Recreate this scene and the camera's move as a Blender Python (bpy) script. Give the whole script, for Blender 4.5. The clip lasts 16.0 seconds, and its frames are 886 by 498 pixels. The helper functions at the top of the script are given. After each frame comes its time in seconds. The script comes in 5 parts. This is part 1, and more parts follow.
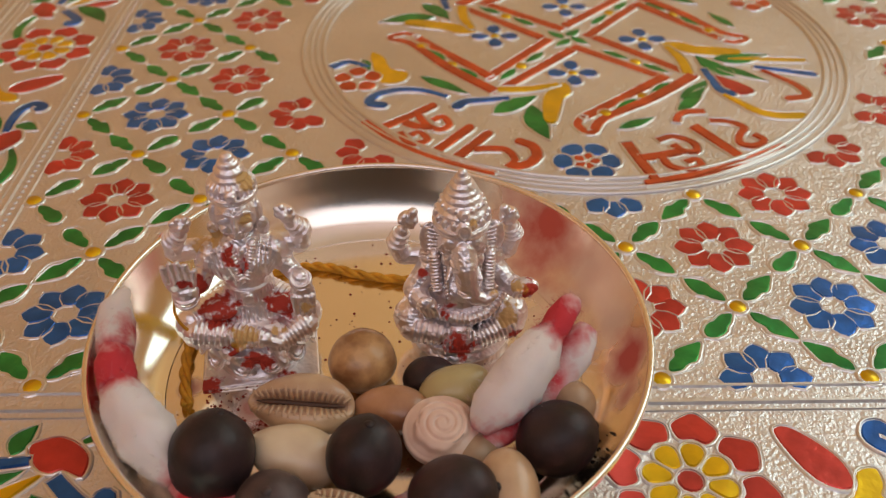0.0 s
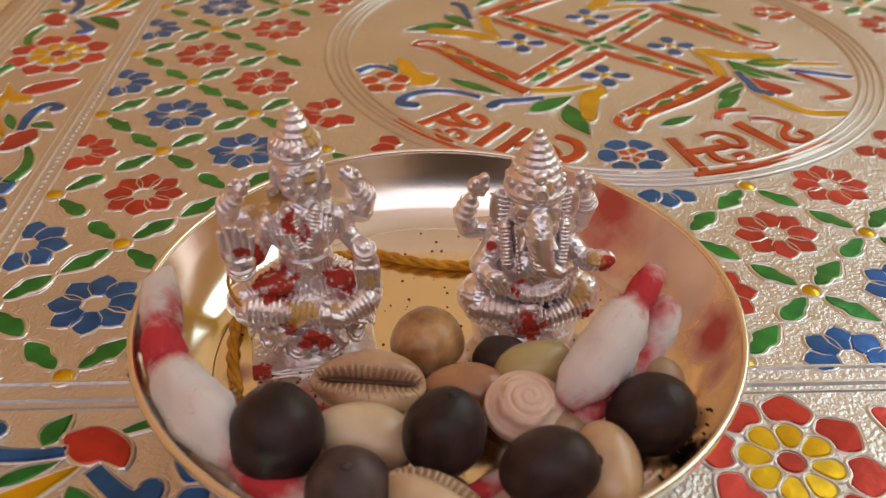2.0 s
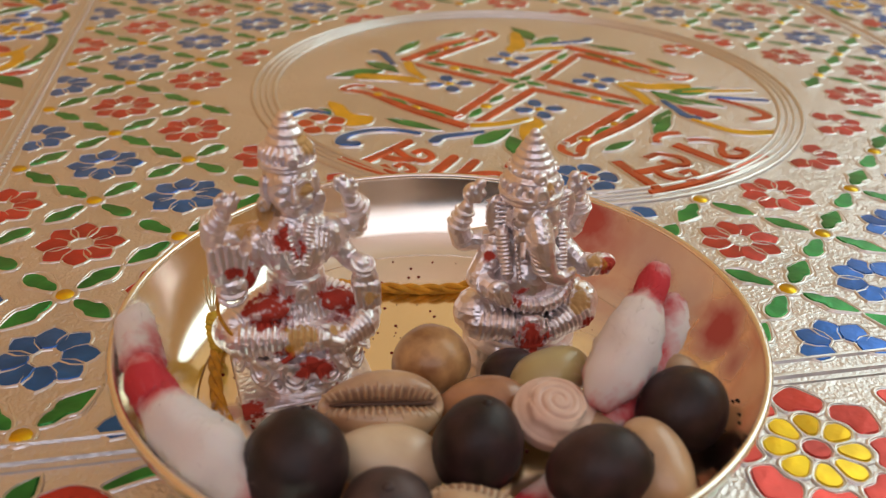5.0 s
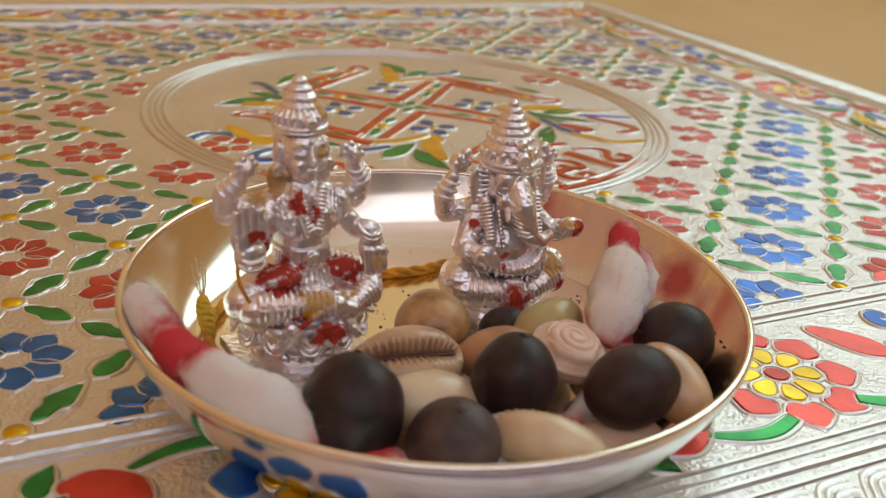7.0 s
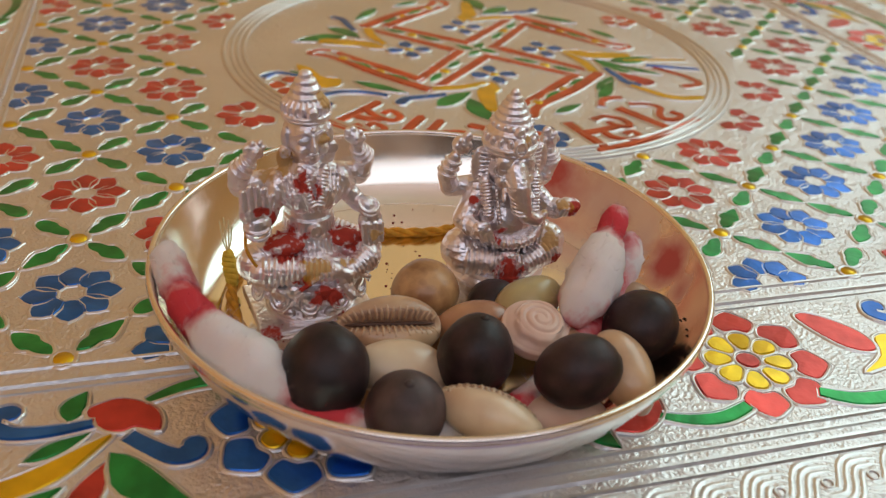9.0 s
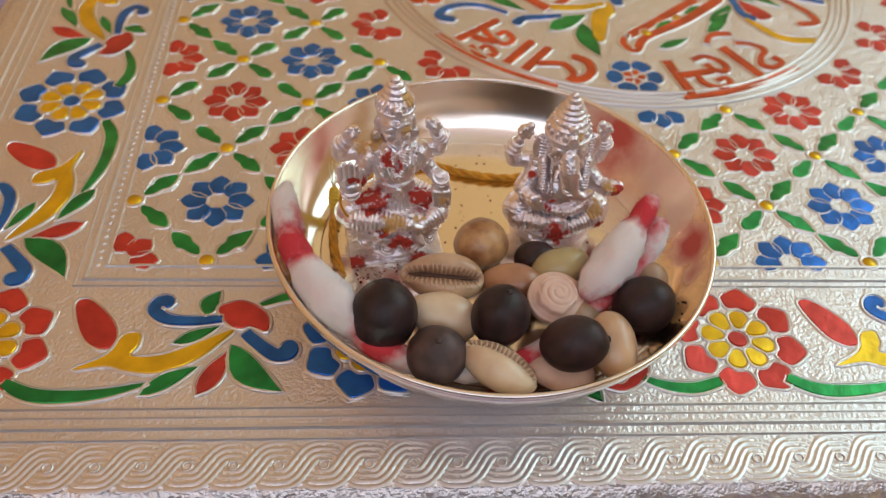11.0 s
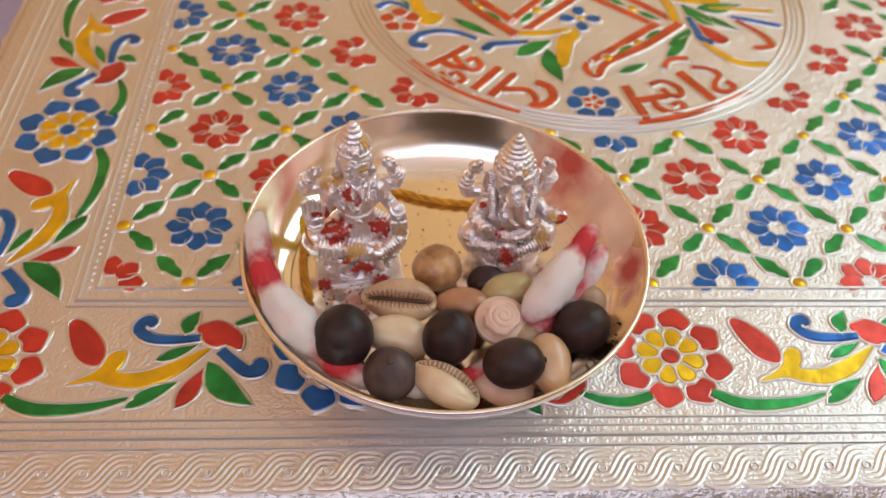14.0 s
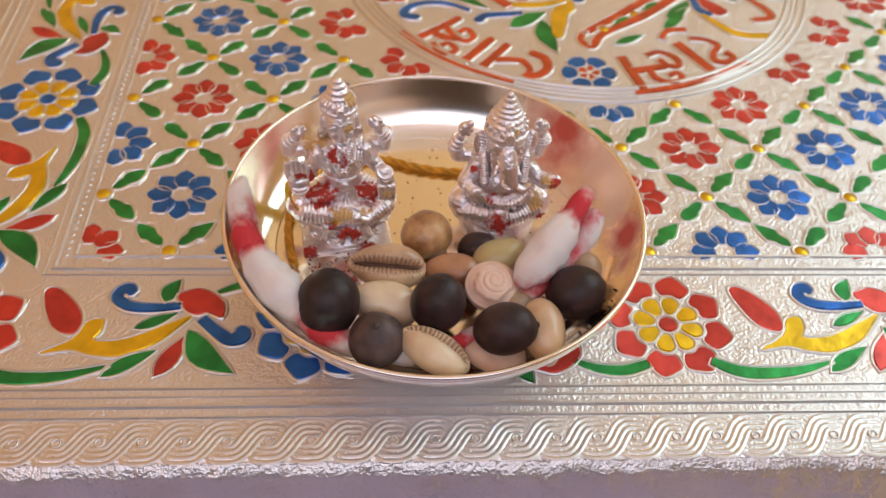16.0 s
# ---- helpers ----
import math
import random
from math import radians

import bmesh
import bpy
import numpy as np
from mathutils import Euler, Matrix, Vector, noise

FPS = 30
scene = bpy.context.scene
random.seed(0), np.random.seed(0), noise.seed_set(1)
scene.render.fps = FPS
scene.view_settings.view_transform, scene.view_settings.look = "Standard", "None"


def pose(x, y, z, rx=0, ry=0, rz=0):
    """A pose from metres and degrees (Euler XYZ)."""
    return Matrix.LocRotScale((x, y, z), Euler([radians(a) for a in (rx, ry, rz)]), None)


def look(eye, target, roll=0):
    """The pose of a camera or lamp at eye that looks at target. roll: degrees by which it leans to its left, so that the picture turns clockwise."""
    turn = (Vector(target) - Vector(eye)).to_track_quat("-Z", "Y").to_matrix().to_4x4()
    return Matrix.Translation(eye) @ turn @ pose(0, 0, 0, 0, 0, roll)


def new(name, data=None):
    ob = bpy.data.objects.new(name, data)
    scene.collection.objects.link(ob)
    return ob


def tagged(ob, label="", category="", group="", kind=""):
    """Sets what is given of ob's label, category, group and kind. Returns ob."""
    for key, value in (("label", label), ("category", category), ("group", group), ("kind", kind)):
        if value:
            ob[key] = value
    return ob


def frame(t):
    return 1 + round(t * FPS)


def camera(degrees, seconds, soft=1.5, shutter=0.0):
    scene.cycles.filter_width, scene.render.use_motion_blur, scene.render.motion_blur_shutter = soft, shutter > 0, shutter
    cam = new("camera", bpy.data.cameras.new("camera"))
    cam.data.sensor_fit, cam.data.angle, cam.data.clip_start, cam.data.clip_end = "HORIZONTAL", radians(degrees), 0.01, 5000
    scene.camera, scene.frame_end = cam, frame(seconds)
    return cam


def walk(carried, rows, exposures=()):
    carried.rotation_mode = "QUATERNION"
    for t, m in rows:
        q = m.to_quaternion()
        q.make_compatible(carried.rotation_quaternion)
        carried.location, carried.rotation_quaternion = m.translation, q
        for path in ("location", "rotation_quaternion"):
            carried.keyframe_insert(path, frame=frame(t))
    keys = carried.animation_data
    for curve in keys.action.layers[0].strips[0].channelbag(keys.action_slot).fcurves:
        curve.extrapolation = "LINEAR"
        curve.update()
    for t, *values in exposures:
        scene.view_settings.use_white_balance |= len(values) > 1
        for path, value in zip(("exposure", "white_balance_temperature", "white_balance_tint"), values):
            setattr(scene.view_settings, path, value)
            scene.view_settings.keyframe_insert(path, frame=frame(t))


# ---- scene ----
# Lengths are in units of 1.2 mm (U); the path is in units of 0.12 m.
U = 0.0012
cam = camera(53.2, 16.0, soft=1.3)
PATH = [
    (0, (-0.291, -0.756, 0.844), (-0.267, 0.79, -0.426), 0.0),
    (0.5, (-0.324, -0.759, 0.778), (-0.287, 0.828, -0.44), 0.3),
    (1, (-0.35, -0.762, 0.748), (-0.296, 0.843, -0.445), 0.5),
    (1.5, (-0.393, -0.749, 0.713), (-0.325, 0.865, -0.467), 0.8),
    (2, (-0.4, -0.76, 0.717), (-0.317, 0.868, -0.442), 0.8),
    (2.5, (-0.391, -0.784, 0.709), (-0.302, 0.846, -0.447), 0.7),
    (3, (-0.395, -0.769, 0.702), (-0.298, 0.864, -0.448), 0.8),
    (3.5, (-0.386, -0.761, 0.687), (-0.281, 0.879, -0.453), 0.8),
    (4, (-0.399, -0.755, 0.677), (-0.265, 0.903, -0.435), 0.7),
    (4.5, (-0.43, -0.722, 0.63), (-0.194, 0.963, -0.422), 1.0),
    (4.7, (-0.468, -0.73, 0.632), (-0.186, 0.96, -0.4), 1.2),
    (6.8, (-0.738, -0.766, 0.52), (0.057, 0.864, -0.322), 4.6),
    (7, (-0.749, -0.768, 0.533), (0.057, 0.861, -0.301), 4.6),
    (7.5, (-0.759, -0.772, 0.51), (0.06, 0.857, -0.31), 4.6),
    (8, (-0.758, -0.754, 0.52), (0.066, 0.875, -0.296), 4.7),
    (8.5, (-0.695, -0.792, 0.587), (0.034, 0.85, -0.291), 4.7),
    (9, (-0.637, -0.859, 0.668), (-0.111, 0.756, -0.387), 4.6),
    (9.5, (-0.585, -0.907, 0.772), (-0.231, 0.626, -0.463), 5.3),
    (9.7, (-0.595, -0.923, 0.781), (-0.287, 0.577, -0.505), 5.5),
    (11.8, (-0.504, -0.937, 1.132), (-0.373, 0.404, -0.346), 4.4),
    (12, (-0.502, -0.945, 1.13), (-0.371, 0.394, -0.35), 4.3),
    (12.5, (-0.506, -0.947, 1.137), (-0.376, 0.386, -0.348), 4.3),
    (13, (-0.522, -0.948, 1.142), (-0.393, 0.388, -0.34), 4.3),
    (13.5, (-0.504, -0.944, 1.163), (-0.379, 0.392, -0.321), 4.1),
    (14, (-0.459, -0.969, 1.172), (-0.336, 0.365, -0.313), 4.1),
    (14.5, (-0.439, -1.006, 1.175), (-0.315, 0.33, -0.309), 4.1),
    (15, (-0.454, -1.016, 1.176), (-0.331, 0.321, -0.306), 4.0),
    (15.5, (-0.456, -1.0, 1.132), (-0.332, 0.34, -0.348), 4.1),
    (16, (-0.44, -0.983, 1.094), (-0.316, 0.359, -0.384), 4.0),
]
walk(cam, [(t, look(Vector(e) * 100 * U, Vector(g) * 100 * U, r)) for t, e, g, r in PATH],
     [(0, -0.68, 7250, 10), (2.0, -0.67, 7250, 11), (4.7, -0.63, 7150, 9), (6.8, -0.66, 6950, 4), (8.5, -0.68, 6850, 4), (9.7, -0.79, 6350, 1), (11.8, -0.3, 6500, 6), (13.5, -0.26, 6600, 8), (16, -0.27, 6600, 9)])
cam.data.dof.use_dof = True
cam.data.dof.focus_distance = 0.134
cam.data.dof.aperture_fstop = 33

# ---- world and light ----
world = bpy.data.worlds.new("sky")
scene.world = world
world.use_nodes = True
sky = world.node_tree.nodes.new("ShaderNodeTexSky")
sky.sky_type, sky.sun_disc = "NISHITA", False
sky.sun_elevation, sky.sun_rotation = radians(40), radians(60)
world.node_tree.links.new(sky.outputs[0], world.node_tree.nodes["Background"].inputs[0])
world.node_tree.nodes["Background"].inputs[1].default_value = 0.1


def window_light(name, eye, target, w, h, power, colour):
    lamp = bpy.data.lights.new(name, "AREA")
    lamp.shape, lamp.size, lamp.size_y = "RECTANGLE", w, h
    lamp.energy, lamp.color = power, colour
    ob = new(name, lamp)
    ob.matrix_world = look(eye, target)
    return ob


window_light("window_daylight", (1.27, 0.55, 1.3), (0.0, 0.5, 1.2), 1.8, 1.35, 21, (0.74, 0.96, 1.0))
window_light("back_window_daylight", (-0.1, -1.36, 1.53), (-0.1, 0.0, 1.6), 2.3, 1.35, 22, (0.9, 0.86, 1.0))
scene.view_settings.exposure = 0.0


# ---- materials ----
def mat(name, colour, rough=0.5, metal=0.0, vary=0.1, scale=60, bump=0.0, bump_scale=400, coat=0.0, second=None,
        spread=(0.35, 0.65), per_piece=0.0, sss=0.0, rough_vary=0.0, bump2=0.0, bump2_scale=1500):
    """A principled material with two scales of variation, in object space."""
    m = bpy.data.materials.new(name)
    m.use_nodes = True
    n, l = m.node_tree.nodes, m.node_tree.links
    b = n["Principled BSDF"]
    b.inputs["Roughness"].default_value, b.inputs["Metallic"].default_value = rough, metal
    b.inputs["Coat Weight"].default_value, b.inputs["Coat Roughness"].default_value = coat, 0.12
    tc = n.new("ShaderNodeTexCoord")
    no = n.new("ShaderNodeTexNoise")
    no.inputs["Scale"].default_value, no.inputs["Detail"].default_value = scale, 5
    l.new(tc.outputs["Object"], no.inputs["Vector"])
    ramp = n.new("ShaderNodeValToRGB")
    lo = second or tuple(c * (1 - vary) for c in colour)
    ramp.color_ramp.elements[0].position, ramp.color_ramp.elements[1].position = spread
    ramp.color_ramp.elements[0].color, ramp.color_ramp.elements[1].color = (*lo, 1), (*colour, 1)
    l.new(no.outputs["Fac"], ramp.inputs[0])
    out = ramp.outputs[0]
    if per_piece:
        info, mp, hsv = n.new("ShaderNodeObjectInfo"), n.new("ShaderNodeMapRange"), n.new("ShaderNodeHueSaturation")
        mp.inputs["To Min"].default_value, mp.inputs["To Max"].default_value = 1 - per_piece, 1 + per_piece
        l.new(info.outputs["Random"], mp.inputs["Value"])
        l.new(mp.outputs[0], hsv.inputs["Value"])
        l.new(out, hsv.inputs["Color"])
        out = hsv.outputs[0]
    l.new(out, b.inputs["Base Color"])
    if rough_vary:
        mr = n.new("ShaderNodeMapRange")
        mr.inputs["To Min"].default_value, mr.inputs["To Max"].default_value = rough - rough_vary, rough + rough_vary
        l.new(no.outputs["Fac"], mr.inputs["Value"])
        l.new(mr.outputs[0], b.inputs["Roughness"])
    if bump:
        n2 = n.new("ShaderNodeTexNoise")
        n2.inputs["Scale"].default_value, n2.inputs["Detail"].default_value = bump_scale, 3
        l.new(tc.outputs["Object"], n2.inputs["Vector"])
        bp = n.new("ShaderNodeBump")
        bp.inputs["Strength"].default_value, bp.inputs["Distance"].default_value = bump, 0.0006
        l.new(n2.outputs["Fac"], bp.inputs["Height"])
        if bump2:
            n3 = n.new("ShaderNodeTexNoise")
            n3.inputs["Scale"].default_value, n3.inputs["Detail"].default_value = bump2_scale, 2
            l.new(tc.outputs["Object"], n3.inputs["Vector"])
            b3 = n.new("ShaderNodeBump")
            b3.inputs["Strength"].default_value, b3.inputs["Distance"].default_value = bump2, 0.0003
            l.new(n3.outputs["Fac"], b3.inputs["Height"])
            l.new(bp.outputs[0], b3.inputs["Normal"])
            bp = b3
        l.new(bp.outputs[0], b.inputs["Normal"])
    if sss:
        b.inputs["Subsurface Weight"].default_value = sss
        b.inputs["Subsurface Radius"].default_value = (0.002, 0.0014, 0.001)
        b.inputs["Subsurface Scale"].default_value = 1.0
    return m


FOIL = mat("silver_foil", (0.83, 0.8, 0.79), 0.38, 1.0, 0.1, 35, 0.5, 420, rough_vary=0.07, bump2=0.9, bump2_scale=1500)
RIDGE = mat("silver_ridge", (0.78, 0.76, 0.75), 0.36, 1.0, 0.06, 90, 0.15, 900)
RED = mat("red_enamel", (0.72, 0.075, 0.06), 0.34, 0.84, 0.35, 160, 0.3, 330, 0.35, per_piece=0.12)
ORANGE = mat("orange_red_enamel", (0.74, 0.13, 0.045), 0.34, 0.84, 0.3, 160, 0.3, 330, 0.35, per_piece=0.1)
BLUE = mat("blue_enamel", (0.03, 0.19, 0.7), 0.34, 0.84, 0.4, 160, 0.3, 330, 0.35, per_piece=0.12)
GREEN = mat("green_enamel", (0.035, 0.37, 0.085), 0.34, 0.84, 0.45, 160, 0.3, 330, 0.35, per_piece=0.15)
YELLOW = mat("yellow_enamel", (0.96, 0.62, 0.02), 0.34, 0.84, 0.25, 160, 0.3, 330, 0.35, per_piece=0.08)
for m in (RED, ORANGE, BLUE, GREEN, YELLOW):
    m.node_tree.nodes["Principled BSDF"].inputs["Specular IOR Level"].default_value = 0.25
    m.node_tree.nodes["Principled BSDF"].inputs["Coat Roughness"].default_value = 0.34
PLATE = mat("polished_plate_inside", (0.96, 0.88, 0.76), 0.15, 1.0, 0.05, 40, 0.04, 90, rough_vary=0.05)
PLATE_OUT = mat("polished_plate_outside", (0.9, 0.87, 0.85), 0.16, 1.0, 0.05, 40, 0.05, 90, rough_vary=0.04)
RIMGOLD = mat("worn_rim", (0.95, 0.87, 0.77), 0.2, 1.0, 0.1, 120)
SEED = mat("lotus_seed", (0.054, 0.026, 0.027), 0.45, 0.0, 0.5, 260, 0.15, 900, per_piece=0.3, second=(0.02, 0.011, 0.01))
SEED.node_tree.nodes["Principled BSDF"].inputs["Specular IOR Level"].default_value = 0.38
SEED_PALE = mat("greyish_lotus_seed", (0.115, 0.07, 0.066), 0.5, 0.0, 0.5, 260, 0.2, 900, second=(0.055, 0.033, 0.031))
SHELL = mat("cowrie_shell", (0.67, 0.45, 0.27), 0.28, 0.0, 0.2, 130, 0.05, 500, 0.3, second=(0.46, 0.26, 0.15), sss=0.12)
SHELL_PALE = mat("pale_cowrie_shell", (0.76, 0.6, 0.41), 0.28, 0.0, 0.2, 130, 0.05, 500, 0.3, second=(0.6, 0.4, 0.25), sss=0.12)
SHELL_BACK = mat("cowrie_back", (0.5, 0.25, 0.13), 0.25, 0.0, 0.2, 120, 0.05, 500, 0.35, second=(0.27, 0.11, 0.055), sss=0.1)
SLIT = mat("shell_slit", (0.1, 0.045, 0.025), 0.6)
TOOTH = mat("shell_grooves", (0.46, 0.26, 0.16), 0.5, 0.0, 0.3, 400)
NUT = mat("betel_nut", (0.62, 0.35, 0.15), 0.35, 0.0, 0.3, 230, 0.12, 500, 0.2, second=(0.3, 0.13, 0.05), spread=(0.38, 0.62))
NUT_PALE = mat("pale_nut", (0.5, 0.33, 0.2), 0.4, 0.0, 0.3, 150, 0.1, 400, second=(0.33, 0.19, 0.11))
BEAN = mat("olive_bean", (0.56, 0.47, 0.22), 0.3, 0.0, 0.3, 110, 0.06, 400, 0.2, second=(0.44, 0.33, 0.15))
GOMTI = mat("spiral_shell", (0.84, 0.62, 0.5), 0.4, 0.0, 0.2, 150, 0.1, 500, second=(0.7, 0.44, 0.34), sss=0.1)
GROOVE = mat("spiral_groove", (0.44, 0.3, 0.24), 0.5)
THREAD = mat("turmeric_thread", (0.85, 0.38, 0.03), 0.8, 0.0, 0.35, 500, 0.4, 1500)
TASSEL = mat("yellow_tassel", (0.92, 0.58, 0.06), 0.8, 0.0, 0.3, 500, 0.4, 1500)
STRAND = mat("pale_strand", (0.85, 0.7, 0.38), 0.8, 0.0, 0.3, 500, 0.3, 1500)
CRUMB = mat("dark_crumbs", (0.035, 0.022, 0.018), 0.9, 0.0, 0.4, 300)
POWDER = mat("red_powder", (0.3, 0.03, 0.015), 0.9, 0.0, 0.3, 300)
FLOOR = mat("cream_floor", (0.86, 0.64, 0.35), 0.32, 0.0, 0.12, 5, 0.05, 40)
WALL_NORTH = mat("yellow_tan_wall", (0.95, 0.66, 0.34), 0.8, 0.0, 0.1, 3, 0.1, 120)
WALL_WEST = mat("ochre_wall", (0.93, 0.57, 0.31), 0.8, 0.0, 0.1, 3, 0.1, 120)
WALL = mat("tan_wall", (0.74, 0.54, 0.27), 0.8, 0.0, 0.1, 3, 0.1, 120)
WALL_BACK = mat("lilac_wall", (0.62, 0.56, 0.66), 0.8, 0.0, 0.08, 3, 0.1, 120)
CEIL = mat("ceiling_paint", (0.93, 0.84, 0.86), 0.9, 0.0, 0.05, 3)
DARK_SLAB = mat("added_dark_slab", (0.06, 0.04, 0.035), 0.5, 0.0, 0.3, 12, 0.1, 60)
FRAME = mat("window_paint", (0.22, 0.14, 0.09), 0.5, 0.0, 0.2, 20)


def idol_metal(name, spots):
    """Cast silver with smears of red and yellow powder; spots: (x, y, z, radius, is_yellow) in units."""
    m = mat(name, (0.98, 0.92, 0.93), 0.35, 1.0, 0.12, 300, 0.12, 620, second=(0.86, 0.8, 0.82), bump2=0.15, bump2_scale=1900)
    n, l = m.node_tree.nodes, m.node_tree.links
    b = n["Principled BSDF"]
    tc = n.new("ShaderNodeTexCoord")
    cells = n.new("ShaderNodeTexVoronoi")
    cells.inputs["Scale"].default_value = 1150
    l.new(tc.outputs["Object"], cells.inputs["Vector"])
    folds = n.new("ShaderNodeTexWave")
    folds.wave_type, folds.bands_direction = "BANDS", "DIAGONAL"
    folds.inputs["Scale"].default_value, folds.inputs["Distortion"].default_value = 430, 7
    folds.inputs["Detail"].default_value, folds.inputs["Detail Scale"].default_value = 2, 1.2
    l.new(tc.outputs["Object"], folds.inputs["Vector"])
    lines = n.new("ShaderNodeBump")
    lines.inputs["Strength"].default_value, lines.inputs["Distance"].default_value = 0.12, 0.0003
    l.new(folds.outputs["Fac"], lines.inputs["Height"])
    l.new(b.inputs["Normal"].links[0].from_socket, lines.inputs["Normal"])
    relief = n.new("ShaderNodeBump")
    relief.invert = True
    relief.inputs["Strength"].default_value, relief.inputs["Distance"].default_value = 0.22, 0.0005
    l.new(cells.outputs["Distance"], relief.inputs["Height"])
    l.new(lines.outputs[0], relief.inputs["Normal"])
    l.new(relief.outputs[0], b.inputs["Normal"])
    no = n.new("ShaderNodeTexNoise")
    no.inputs["Scale"].default_value, no.inputs["Detail"].default_value = 700, 4
    l.new(tc.outputs["Object"], no.inputs["Vector"])
    colour, metal, rough = b.inputs["Base Color"].links[0].from_socket, None, None
    for x, y, z, r, yellow in spots:
        d = n.new("ShaderNodeVectorMath")
        d.operation = "DISTANCE"
        d.inputs[1].default_value = (x * U, y * U, z * U)
        l.new(tc.outputs["Object"], d.inputs[0])
        k = n.new("ShaderNodeMath")
        k.operation = "MULTIPLY_ADD"
        k.inputs[1].default_value, k.inputs[2].default_value = 2.6 * r * U, -1.3 * r * U
        l.new(no.outputs["Fac"], k.inputs[0])
        s = n.new("ShaderNodeMath")
        s.operation = "ADD"
        l.new(d.outputs["Value"], s.inputs[0])
        l.new(k.outputs[0], s.inputs[1])
        f = n.new("ShaderNodeMapRange")
        f.inputs["From Min"].default_value, f.inputs["From Max"].default_value = 0.95 * r * U, 0.6 * r * U
        l.new(s.outputs[0], f.inputs["Value"])
        f.inputs["To Max"].default_value = 0.85 if yellow else 1.0
        mix = n.new("ShaderNodeMixRGB")
        mix.inputs[2].default_value = (0.62, 0.33, 0.04, 1) if yellow else (0.46, 0.04, 0.022, 1)
        l.new(f.outputs[0], mix.inputs[0])
        l.new(colour, mix.inputs[1])
        colour = mix.outputs[0]
        inv = n.new("ShaderNodeMath")
        inv.operation = "SUBTRACT"
        inv.inputs[0].default_value = 1.0
        l.new(f.outputs[0], inv.inputs[1])
        if metal is None:
            metal = inv.outputs[0]
        else:
            mn = n.new("ShaderNodeMath")
            mn.operation = "MINIMUM"
            l.new(metal, mn.inputs[0])
            l.new(inv.outputs[0], mn.inputs[1])
            metal = mn.outputs[0]
    l.new(colour, b.inputs["Base Color"])
    l.new(metal, b.inputs["Metallic"])
    mr = n.new("ShaderNodeMapRange")
    mr.inputs["To Min"].default_value, mr.inputs["To Max"].default_value = 0.8, 0.37
    l.new(metal, mr.inputs["Value"])
    l.new(mr.outputs[0], b.inputs["Roughness"])
    return m


def dyed_cotton(spots):
    """White cotton with ragged red dye round the spots (x, y, z, radius, in units)."""
    m = mat("cotton", (0.82, 0.73, 0.71), 0.95, 0.0, 0.06, 150, 0.12, 500, sss=0.3)
    n, l = m.node_tree.nodes, m.node_tree.links
    b = n["Principled BSDF"]
    tc = n.new("ShaderNodeTexCoord")
    no = n.new("ShaderNodeTexNoise")
    no.inputs["Scale"].default_value, no.inputs["Detail"].default_value = 420, 6
    l.new(tc.outputs["Object"], no.inputs["Vector"])
    colour = b.inputs["Base Color"].links[0].from_socket
    for x, y, z, r in spots:
        d = n.new("ShaderNodeVectorMath")
        d.operation = "DISTANCE"
        d.inputs[1].default_value = (x * U, y * U, z * U)
        l.new(tc.outputs["Object"], d.inputs[0])
        k = n.new("ShaderNodeMath")
        k.operation = "MULTIPLY_ADD"
        k.inputs[1].default_value = 4.6 * U
        l.new(no.outputs["Fac"], k.inputs[0])
        l.new(d.outputs["Value"], k.inputs[2])
        f = n.new("ShaderNodeMapRange")
        f.inputs["From Min"].default_value, f.inputs["From Max"].default_value = (r + 3.9) * U, (r + 1.1) * U
        l.new(k.outputs[0], f.inputs["Value"])
        mix = n.new("ShaderNodeMixRGB")
        mix.inputs[2].default_value = (0.62, 0.045, 0.06, 1)
        l.new(f.outputs[0], mix.inputs[0])
        l.new(colour, mix.inputs[1])
        colour = mix.outputs[0]
    l.new(colour, b.inputs["Base Color"])
    return m


